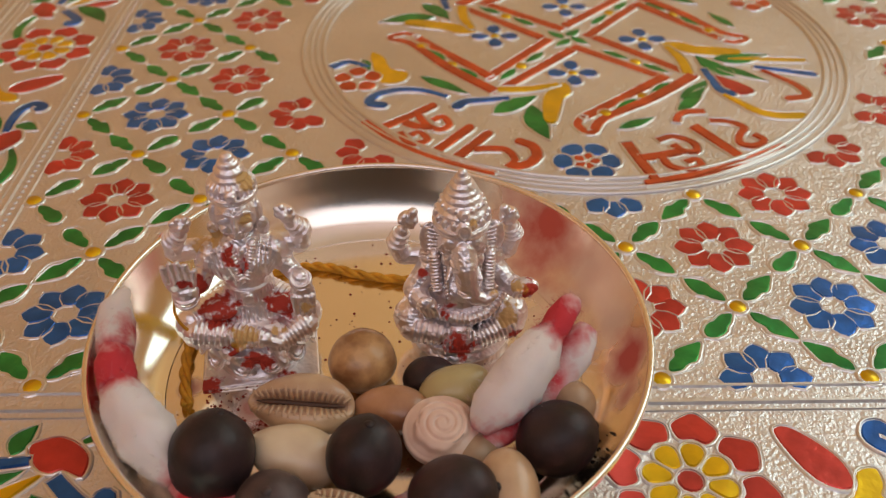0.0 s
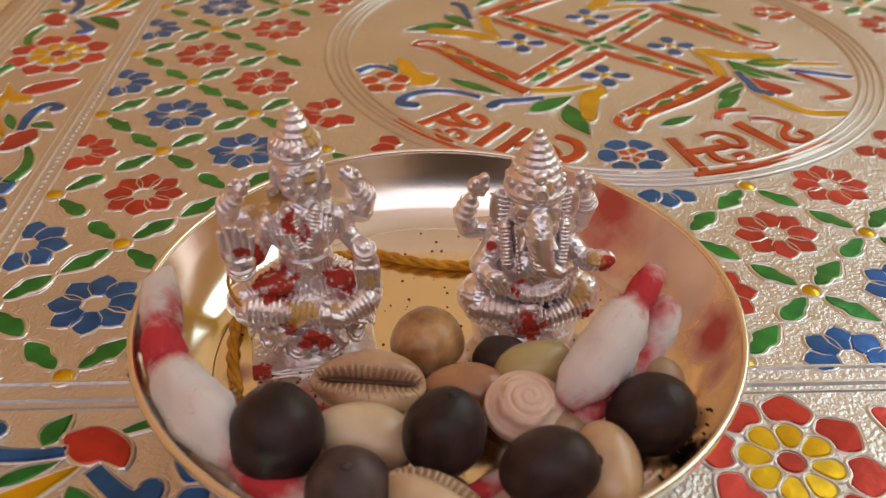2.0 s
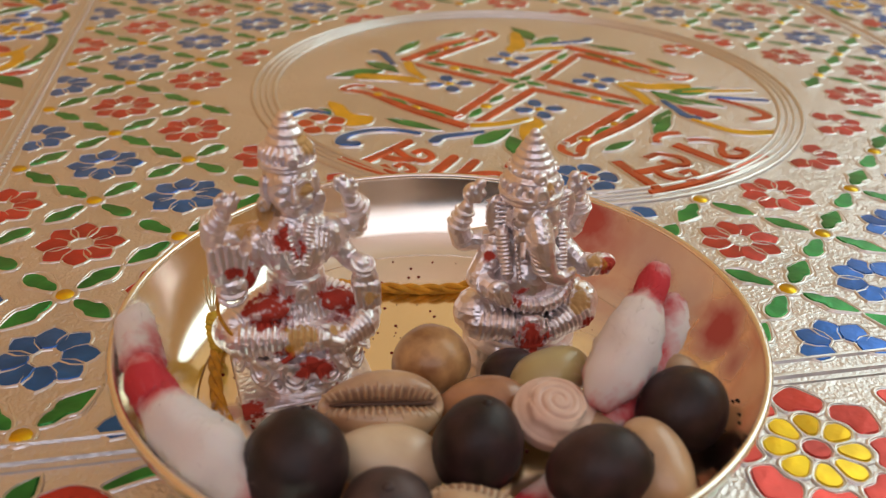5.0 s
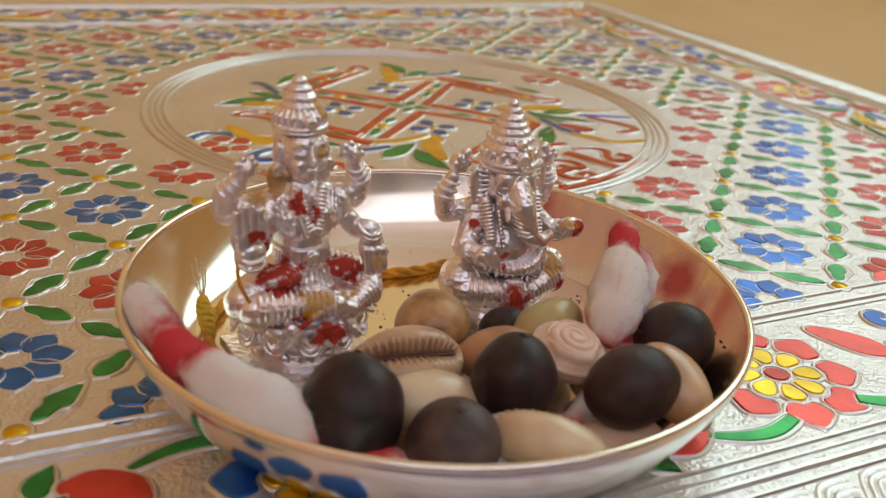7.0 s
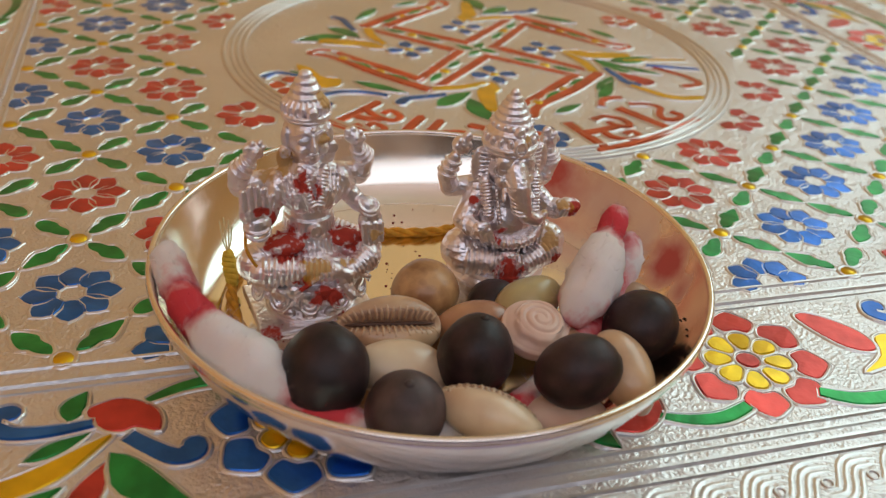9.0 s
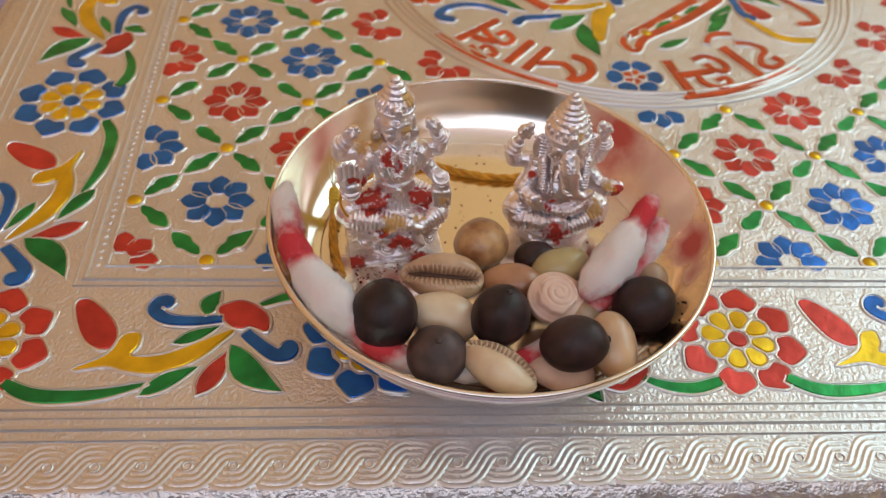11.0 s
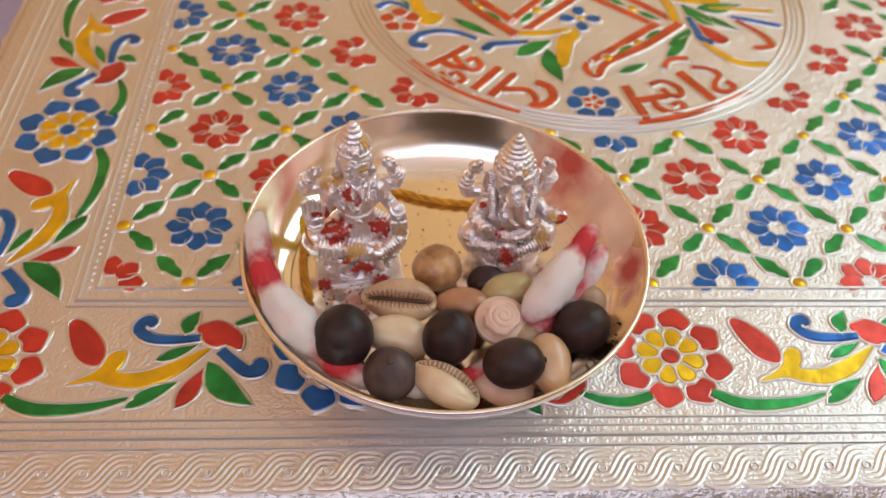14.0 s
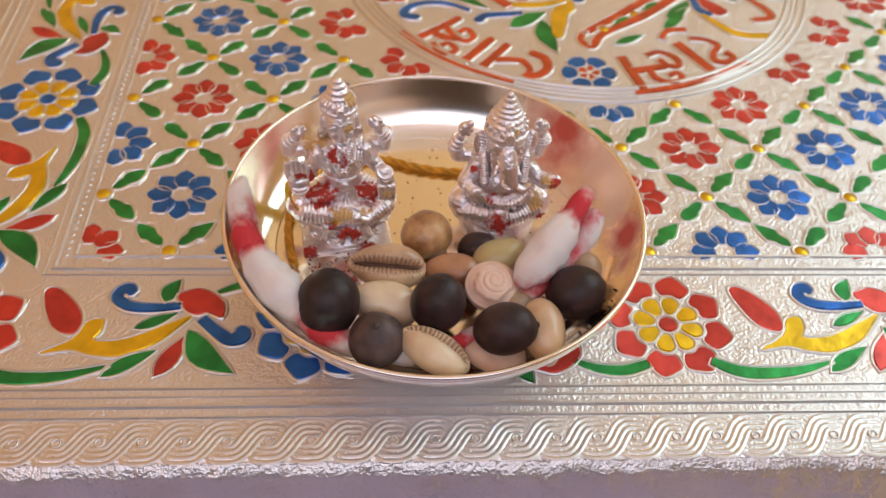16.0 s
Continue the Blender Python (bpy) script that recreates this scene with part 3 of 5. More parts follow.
def one_piece(name, outline, material, *shape, **sizes):
    """A single enamel piece in its raised outline, as a mesh."""
    bm = bmesh.new()
    inlay(bm, outline, 0, 1, *shape, **sizes)
    return mesh_of(bm, name, [material, RIDGE], False)


def set_piece(name, me, flower, degrees):
    ob = new(name, me)
    ob.parent, ob.rotation_euler = flower, (0, 0, radians(degrees))


def lattice_base(half=None, reach=100):
    """The embossed star round a flower's petals, with the turns at which petals sit."""
    bm = bmesh.new()
    turns = [45 * k for k in range(8) if half is None or abs(((45 * k - half + 180) % 360) - 180) < reach]
    for a in turns:
        emboss(bm, petal_edge(4.95, 6.5, a))
    return mesh_of(bm, "enamel_flower", RIDGE, False), turns


def border_flower(outer, inner, core):
    """The embossed outline and core of a large flower, and its petal meshes."""
    bm = bmesh.new()
    for k in range(8):
        emboss(bm, petal_edge(8.6, 11.0, 45 * k + 29), wide=0.14, high=0.05)
    inlay(bm, disc(1.55), 0, 1, 0.4, 0.5, 0.22)
    wide_petal = spline([(5.7, -1.5), (6.8, -2.5), (8.0, -2.75), (9.2, -1.6), (10.2, 0.25), (9.0, 1.9), (7.8, 2.75), (6.6, 2.4), (5.7, 1.5), (6.1, 0)], 3)
    small_petal = spline([(2.1, -0.5), (3.2, -1.15), (4.4, -1.45), (5.3, -0.85), (5.5, 0), (5.3, 0.85), (4.4, 1.45), (3.2, 1.15), (2.1, 0.5)], 3)
    return (mesh_of(bm, "border_flower", [core, RIDGE], False), [one_piece("petal", wide_petal, outer, 0.28, 0.36, 0.16) for v in range(4)],
            [one_piece("inner_petal", small_petal, inner, 0.4, 0.44, 0.16) for v in range(3)])


def place_border_flower(kit, at, turn):
    flower = place("border_flower", kit[0], at, turn, table)
    for k in range(8):
        set_piece("petal", kit[1][(3 * k) % 4], flower, 45 * k + 29)
        set_piece("inner_petal", kit[2][(2 * k) % 3], flower, 45 * k + 29)


H = 13.3
flowers = {"red": lattice_flower(RED), "blue": lattice_flower(BLUE)}
half_flowers = {(c, a): lattice_flower(m, a) for c, m in (("red", RED), ("blue", BLUE)) for a in (0, 90, 180, 270)}
star_whole, star_half = lattice_base(), lattice_base(90)
near_petals = {c: [one_piece("petal", petal(1.7, 6.1, 3.75), m, wide=0.12) for v in range(4)] for c, m in (("red", RED), ("blue", BLUE))}
bm = bmesh.new()
inlay(bm, disc(1.25, 10), 0, 1, 0.5, 0.4, 0.35)
dot_mesh = mesh_of(bm, "enamel_dot", [YELLOW, RIDGE], True)
leaf_meshes = []
for v in range(3):
    bm = bmesh.new()
    s = 1 - 0.06 * v
    inlay(bm, spline([(1.8, 0.1), (3.2, 1.05 * s), (4.5, 1.15), (5.5, 1.75 * s), (7.2, 1.2), (9.2 * s, 0.1), (7.4, -0.95), (5.8, -1.5 * s), (4.7, -1.0), (3.0, -0.95)], 3))
    for side in (1, -1):
        emboss(bm, [(2.4, 1.1 * side), (4.1, 1.65 * side), (5.5, 2.25 * side), (6.6, 2.05 * side), (7.6, 1.55 * side), (9.8 * s, 0.2 * side)])
    leaf_meshes.append(mesh_of(bm, "enamel_leaf", [GREEN, RIDGE], False))
for i in range(-7, 8):
    for j in range(0, 15):
        x, y = i * H, j * H * 0.999 + 0.5
        r = math.hypot(x - RCX, y - RCY)
        jm = j if j <= 7 else 14 - j
        if (i + j) % 2:
            c = "blue" if (jm - abs(i)) % 4 == 3 else "red"
            if r < 61.5:
                bm = bmesh.new()
                for k in range(8):
                    pet = turn2(petal(1.75, 5.5, 2.95), 45 * k, x, y)
                    if min(math.hypot(p.x - RCX, p.y - RCY) for p in pet) > 56.2:
                        inlay(bm, turn2(petal(1.7, 6.0, 3.7), 45 * k), wide=0.12)
                if len(bm.verts):
                    place("enamel_flower", mesh_of(bm, "enamel_flower", [RED if c == "red" else BLUE, RIDGE], False), (x, y, 0), 0, table)
                continue
            if j <= 2 and abs(i) < 7:
                me, turns = star_whole if j else star_half
                flower = place("enamel_flower", me, (x, y, 0), 0, table)
                for a in turns:
                    set_piece("petal", near_petals[c][(a // 45 * 3 + i) % 4], flower, a)
                continue
            me = flowers[c]
            if abs(i) == 7:
                me = half_flowers[c, 180 if i > 0 else 0]
            if j in (0, 14):
                me = half_flowers[c, 90 if j == 0 else 270]
            if abs(i) == 7 and j in (0, 14):
                aim = {(-7, 0): 45, (7, 0): 135, (7, 14): 225, (-7, 14): 315}[i, j]
                me = lattice_flower(RED if c == "red" else BLUE, aim, 50)
            place("enamel_flower", me, (x, y, 0), 0, table)
        else:
            if r > 57:
                place("enamel_dot", dot_mesh, (x, y, 0), 15, table)
            for k, (sx, sy) in enumerate(((1, 1), (-1, 1), (-1, -1), (1, -1))):
                ex, ey = i + sx, j + sy
                if abs(ex) > 7 or not 0 <= ey <= 14:
                    continue
                if math.hypot(x + sx * 6.5 - RCX, y + sy * 6.5 - RCY) < 60.5 or r < 57:
                    continue
                place("enamel_leaf", leaf_meshes[(i + 2 * j + k) % 3], (x, y, 0), 45 + 90 * k, table)

red_flower = border_flower(RED, YELLOW, RED)
blue_flower = border_flower(BLUE, YELLOW, BLUE)
B = 109.0


def vine_motif(flip):
    """Bud, horn, curls and leaves between two border flowers; x runs along the border, y inwards."""
    s = -1 if flip else 1
    items = {}

    def put(name, outline, material, low=0.3):
        bm = bmesh.new()
        step = 0.017 * sum(len(v) for v in items.values())
        inlay(bm, [(p[0], s * p[1]) for p in outline], 0, 1, low + step, 0.36 + step, 0.24)
        items.setdefault(name, []).append(mesh_of(bm, name, [material, RIDGE], False))

    put("enamel_bud", spline([(11.6, 7.0), (13.4, 7.7), (16.2, 5.4), (18.3, 2.3), (18.5, -0.8), (16.8, -1.4), (14.4, 0), (12.6, 3.2)], 4), RED)
    put("enamel_horn", spline([(13.6, -4.9), (17.8, -2.3), (19.4, 1.0), (21.7, 1.4), (21.9, -0.7), (21.2, -2.5), (24.7, -2.5), (28.5, -1.1), (34.8, 2.0),
                               (33.0, -0.6), (30.0, -3.5), (25.3, -5.5), (21.1, -5.2), (18.0, -4.3)], 4), YELLOW)
    put("enamel_vine", ribbon([(5.2, -7.0), (8.8, -8.8), (12.8, -9.3), (18.6, -8.8), (24.2, -7.2)], 1.6, 0.5, 3.4), GREEN)
    put("enamel_vine", ribbon([(38.2, 6.6), (42, 8.2), (46.0, 8.6), (50, 7.4)], 0.8, 1.6, 2.6), GREEN)
    put("enamel_vine_leaf", leaf((23.4, -9.2), (30.6, -4.6), 2.6, 0.3), GREEN)
    put("enamel_vine_leaf", leaf((31.0, -9.2), (34.4, -1.8), 3.0, -0.2), RED)
    put("enamel_vine_leaf", leaf((34.7, -0.8), (42.6, -8.8), 4.2, -1.2), GREEN)
    put("enamel_vine_leaf", leaf((26.6, -0.5), (32.8, 2.6), 2.0), GREEN)
    low = 1.7 if flip else 0.0
    put("enamel_vine_leaf", leaf((30.4, 4.6 + low), (32.2, 9.2 + low), 2.8, 0.5), GREEN)
    put("enamel_curl", ribbon([(36.4, 1.5), (38.7, -0.7), (41.0, -2.5), (42.8, -2.3), (43.0, -1.4)], 1.9, 2.8), BLUE)
    put("enamel_curl", ribbon([(33.0, 3.9), (29.2, 3.5), (25.2, 3.9), (23.1, 5.6), (23.6, 7.0), (24.4, 7.2)], 1.3, 2.8, 2.2), BLUE)
    put("enamel_tulip", spline([(x, y + low) for x, y in ((32.1, 5.9), (33.8, 7.0), (35.7, 7.3), (38.0, 6.2), (39.7, 4.3), (39.6, 1.6), (37.2, 2.5), (35.7, 2.1), (33.8, 3.0))], 4), RED)
    return items


motifs = [vine_motif(False), vine_motif(True)]
for k in range(4):
    for n in range(4):
        p = turn2([(-B + n * B / 2, -B)], -90 * k, CX, CY)[0]
        place_border_flower(red_flower if n % 2 == 0 else blue_flower, (p.x, p.y, 0), -90 * k)
        for name, meshes in motifs[n % 2].items():
            for me in meshes:
                place(name, me, (p.x, p.y, 0), -90 * k, table)


count = [0]


def centre_part(name, outline, material, turns=(0,), low=0.3, origin=(0, 0)):
    bm = bmesh.new()
    count[0] = (count[0] + 1) % 23
    step = 0.009 * count[0]
    inlay(bm, [(p[0] - origin[0], p[1] - origin[1]) for p in outline], 0, 1, low + step, 0.36 + step, 0.24)
    me = mesh_of(bm, name, [material, RIDGE], False)
    for a in turns:
        place(name, me, (RCX, RCY + 0.6, 0), a, table)


# the hooked cross: four bent arms, each two red bands with leaves and dots between
OFF = (0.0, 97.1)
QUARTERS = (0, 90, 180, 270)
for a, b, w in (((0.5, 93.2), (17.0, 79.2), 2.2), ((5.5, 97.2), (22.6, 80.6), 2.2), ((16.8, 79.6), (-0.6, 65.2), 2.2)):
    centre_part("cross_band", ribbon([a, ((a[0] + b[0]) / 2, (a[1] + b[1]) / 2), b], w, w), ORANGE, QUARTERS, origin=OFF)
centre_part("cross_band", ribbon([(22.6, 80.2), (13, 71.6), (2.6, 64.4), (-0.4, 59.6), (-2.6, 62.2), (-1.2, 65.4)], 2.4, 1.4), ORANGE, QUARTERS, origin=OFF)
for a, b in (((6.4, 91.2), (11.0, 87.2)), ((13.6, 85.0), (18.2, 81.4)), ((17.4, 77.4), (12.8, 73.4)), ((9.8, 71.2), (5.0, 67.4))):
    centre_part("enamel_leaf", leaf(a, b, 2.0), GREEN, QUARTERS, origin=OFF)
for x, y in ((12.3, 86.2), (11.3, 72.3), (3.2, 66.2)):
    for a in QUARTERS:
        p = turn2([(x - OFF[0], y - OFF[1])], a, RCX, RCY + 0.6)[0]
        place("enamel_dot", dot_mesh, (p.x, p.y, -0.1), 0, table)
centre_part("enamel_leaf", leaf((0.4, 97.6), (4.0, 94.0), 2.2), GREEN, QUARTERS, origin=OFF)
for k in range(4):
    centre_part("enamel_petal", turn2(spline([(1.1, 0), (2.6, -1.4), (4.4, -1.2), (5.0, 0), (4.4, 1.2), (2.6, 1.4)], 3), 90 * k, -1.0, 81.6), BLUE, QUARTERS, origin=OFF)
bm = bmesh.new()
inlay(bm, disc(1.0, 10), 0, 1, 0.5, 0.4, 0.2)
me = mesh_of(bm, "flower_core", [YELLOW, RIDGE])
for a in QUARTERS:
    p = turn2([(-1.0, 81.6 - OFF[1])], a, RCX, RCY + 0.6)[0]
    place("flower_core", me, (p.x, p.y, 0), 0, table)
# sprays between the cross and the ring
centre_part("enamel_curl", ribbon([(-16.4, 75.2), (-10, 75.4), (-4.2, 77.2)], 2.2, 1.2, 2.6), YELLOW, QUARTERS, origin=OFF)
centre_part("enamel_horn", spline([(-3.0, 78.0), (-2.2, 74.0), (-4.0, 71.4), (-5.2, 67), (-6.6, 62.6), (-8.6, 63.4), (-8.4, 69.0), (-7.0, 74.0)], 4), YELLOW, QUARTERS, origin=OFF)
centre_part("enamel_leaf", leaf((-17.6, 66.3), (-9.0, 72.2), 4.2, 0.5), GREEN, QUARTERS, origin=OFF)
centre_part("enamel_leaf", leaf((-10.4, 69.0), (-8.2, 57.0), 4.4, -0.6), GREEN, QUARTERS, origin=OFF)
centre_part("enamel_curl", ribbon([(-14.2, 71.8), (-19, 71.2), (-22.6, 70.6), (-24.2, 69.0)], 1.4, 2.4), BLUE, QUARTERS, origin=OFF)
centre_part("enamel_curl", ribbon([(-26, 72.4), (-30.6, 75.0), (-35.4, 75.4), (-39.6, 73.4), (-40.6, 70.4), (-38.2, 69.6)], 1.0, 2.2, 2.4), BLUE, origin=OFF)
centre_part("enamel_leaf", leaf((-31.2, 80.6), (-21.8, 73.4), 2.8), GREEN, QUARTERS, origin=OFF)
for k in range(5):
    centre_part("enamel_petal", turn2(spline([(1.6, -0.8), (3.4, -1.9), (4.8, 0), (3.4, 1.9), (1.6, 0.8)], 3), 72 * k + 20, -43.4, 79.6), ORANGE, (0, 180), origin=OFF)
centre_part("enamel_horn", spline([(-41.4, 90.5), (-38.6, 88.8), (-37.0, 84), (-33.6, 82.4), (-34.6, 78.6), (-38.6, 78.2), (-40.4, 83)], 4), YELLOW, origin=OFF)
centre_part("enamel_leaf", leaf((-43.0, 88.0), (-41.2, 83.2), 2.6), GREEN, origin=OFF)
centre_part("enamel_curl", ribbon([(-49, 84.6), (-45.6, 87), (-41.4, 84.4)], 2.2, 1.2), BLUE, origin=OFF)
centre_part("enamel_leaf", leaf((18.0, 70.8), (25.4, 79.0), 3.2, -0.4), GREEN, origin=OFF)
centre_part("enamel_leaf", spline([(25.6, 83.4), (27.8, 80.0), (30.6, 77.4), (33.0, 73.8), (30.0, 72.4), (27.4, 75.4), (25.8, 79.0)], 4), RED, origin=OFF)
centre_part("enamel_curl", ribbon([(26.6, 72.6), (29.0, 69.4), (31.6, 66.2), (35, 64.8), (39.2, 64.8)], 0.9, 2.4, 2.6), YELLOW, origin=OFF)
centre_part("enamel_curl", ribbon([(36.6, 82.0), (39.8, 78.6), (42.2, 75.2), (42.4, 72.0), (38.8, 71.0)], 0.8, 2.0, 2.2), ORANGE, origin=OFF)
centre_part("enamel_curl", ribbon([(35.6, 83.4), (41, 82), (46.4, 80.4)], 0.8, 2.0, 1.8), BLUE, origin=OFF)
centre_part("enamel_curl", ribbon([(31.0, 86.6), (38, 86.8), (47.0, 86.2)], 0.8, 1.6, 2.4), YELLOW, origin=OFF)
centre_part("enamel_leaf", leaf((26.8, 84.8), (36.4, 77.8), 2.6, 0.3), GREEN, origin=OFF)
centre_part("enamel_leaf", leaf((4.6, 60.6), (11.8, 64.4), 2.3), GREEN, (0, 90, 180), origin=OFF)
# flower between the two words
for k in range(6):
    centre_part("enamel_petal", turn2(spline([(2.5, -1.0), (3.6, -2.1), (5.2, -1.7), (5.8, 0), (5.2, 1.7), (3.6, 2.1), (2.5, 1.0)], 3), 60 * k, -2.6, 50.2), BLUE, origin=OFF)
for k in range(5):
    centre_part("enamel_petal", turn2(petal(0.4, 2.5, 1.7, 0.6), 72 * k, -2.6, 50.2), ORANGE, origin=OFF)


# the two words of the roundel, written head line outwards
def stroke(points, w=2.15):
    centre_part("letter_stroke", ribbon(points, w, w * 0.9, None, 4), ORANGE, low=0.45, origin=OFF)


stroke([(-41.4, 64.2), (-33.6, 55.0), (-26, 50.2), (-18.4, 46.8)], 1.6)
stroke([(-37.6, 62.0), (-33, 65.6), (-28.8, 69.2)])
stroke([(-34.6, 64.2), (-32.2, 62.2), (-29.6, 61.6)])
stroke([(-31.8, 67.0), (-30.2, 62.8), (-27.6, 60.8), (-25.8, 62.6), (-27.0, 65.2), (-28.8, 64.0)], 1.6)
stroke([(-34.8, 60.0), (-33.4, 56.8), (-31.6, 56.2), (-29.8, 57.6), (-31.2, 60.0), (-32.8, 59.0)], 1.6)
stroke([(-28.8, 53.4), (-25.4, 57.4), (-22.2, 61.4)])
stroke([(-25.0, 51.4), (-22, 55.4), (-19.0, 59.4)])
stroke([(-21.8, 54.2), (-18.4, 54.4), (-16.0, 53.8), (-14.8, 50.8), (-16.4, 48.6)], 1.6)
stroke([(-16.2, 48.8), (-13.0, 49.4), (-11.0, 52.0), (-11.4, 55.0), (-13.6, 56.6)], 2.2)
stroke([(6.0, 43.4), (16.2, 46.2), (24, 49.8), (32.6, 54.8)], 1.6)
stroke([(5.2, 56.2), (6.5, 50.5), (7.9, 44.9)])
stroke([(6.8, 51.0), (10.4, 51.8), (14.4, 53.0)])
stroke([(10.8, 56.6), (13.8, 57.9), (16.8, 55.8), (16.9, 53.0), (14.6, 53.0), (13.2, 55.2)], 1.6)
stroke([(10.4, 51.6), (11.2, 48.6), (13.8, 47.2), (16.6, 48.4), (16.2, 50.6), (14.2, 49.6)], 1.6)
stroke([(18.2, 61.2), (21.0, 56.4), (23.8, 51.6)])
stroke([(21.6, 63.2), (25.0, 62.8), (27.2, 60.6), (25.6, 57.8), (25.2, 55.2), (27.4, 54.4), (29.6, 56.2), (28.2, 58.2)], 1.6)
stroke([(21.6, 66.4), (18.6, 66.2), (16.4, 65.0), (15.4, 62.6)], 1.6)

# ---- the plate ----
PX, PY = -36.4, 1.5
inside = [(0, 1.6), (12, 1.6), (24.6, 1.6), (26.0, 1.7), (27.4, 2.2), (28.8, 3.3), (30.1, 4.9), (31.3, 6.9), (32.2, 8.8), (32.8, 10.2)]
outside = [(33.4, 9.6), (32.7, 7.6), (31.5, 5.3), (30.2, 3.3), (28.8, 1.7), (27.3, 0.6), (26, 0.1), (25.2, 0.0), (24, 0.0), (23.4, 0.4), (0, 0.5)]
plate = root("puja_plate", (PX, PY, 0), "small shallow polished silver plate standing on the low table", "plate")
bm = bmesh.new()
lathe(bm, [tuple(p) for p in spline(inside, 4, False)], 160)
lathe(bm, [tuple(p) for p in spline([inside[-1], *outside], 3, False)], 160)
bmesh.ops.remove_doubles(bm, verts=bm.verts, dist=0.001)
bmesh.ops.recalc_face_normals(bm, faces=bm.faces)
for f in bm.faces:
    f.material_index = 0 if f.normal.z > 0 else 1
part("dish", bm, [PLATE, PLATE_OUT], plate, "polished metal dish", (PX, PY, 0))
bm = bmesh.new()
ring(bm, (0, 0, 10.15), 33.1, 0.42, n=160, k=10)
part("rim", bm, RIMGOLD, plate, "rolled golden rim", (PX, PY, 0))


# ---- idols ----
def cast(name, bm, material, at, label, voxel=0.13, turn=0.0):
    ob = part(name, bm, material, None, label, at, turn=turn)
    mod = ob.modifiers.new("fuse", "REMESH")
    mod.mode, mod.voxel_size, mod.use_smooth_shade = "VOXEL", voxel * U, True
    return tagged(ob, label, "figurine", "pair of silver idols")


def tiers(bm, steps, y=0.0):
    """Stacked rounded discs of a tall crown; steps: radius, foot, head."""
    for r, z0, z1 in steps:
        rows = [(0, z0), (r * 0.9, z0), (r, z0 + (z1 - z0) * 0.3), (r * 0.97, z0 + (z1 - z0) * 0.6), (r * 0.8, z1), (0, z1 + 0.05)]
        first = len(bm.verts)
        lathe(bm, rows, 24)
        bm.verts.ensure_lookup_table()
        for v in bm.verts[first:]:
            v.co.y += y


def drape(bm, a, b, ra, rb, folds, lift=0.13):
    """A limb wrapped in ridged cloth."""
    a, b = Vector(a), Vector(b)
    limb(bm, [a, b], (ra, rb), 16)
    q = (b - a).to_track_quat("Z", "Y").to_euler()
    for i in range(folds):
        t = (i + 0.5) / folds
        ring(bm, a.lerp(b, t), ra + (rb - ra) * t, lift, [math.degrees(v) for v in q], n=20, k=5)


def beads(bm, a, b, count, r):
    for i in range(count):
        ball(bm, Vector(a).lerp(Vector(b), i / (count - 1)), r, u=8, v=6)


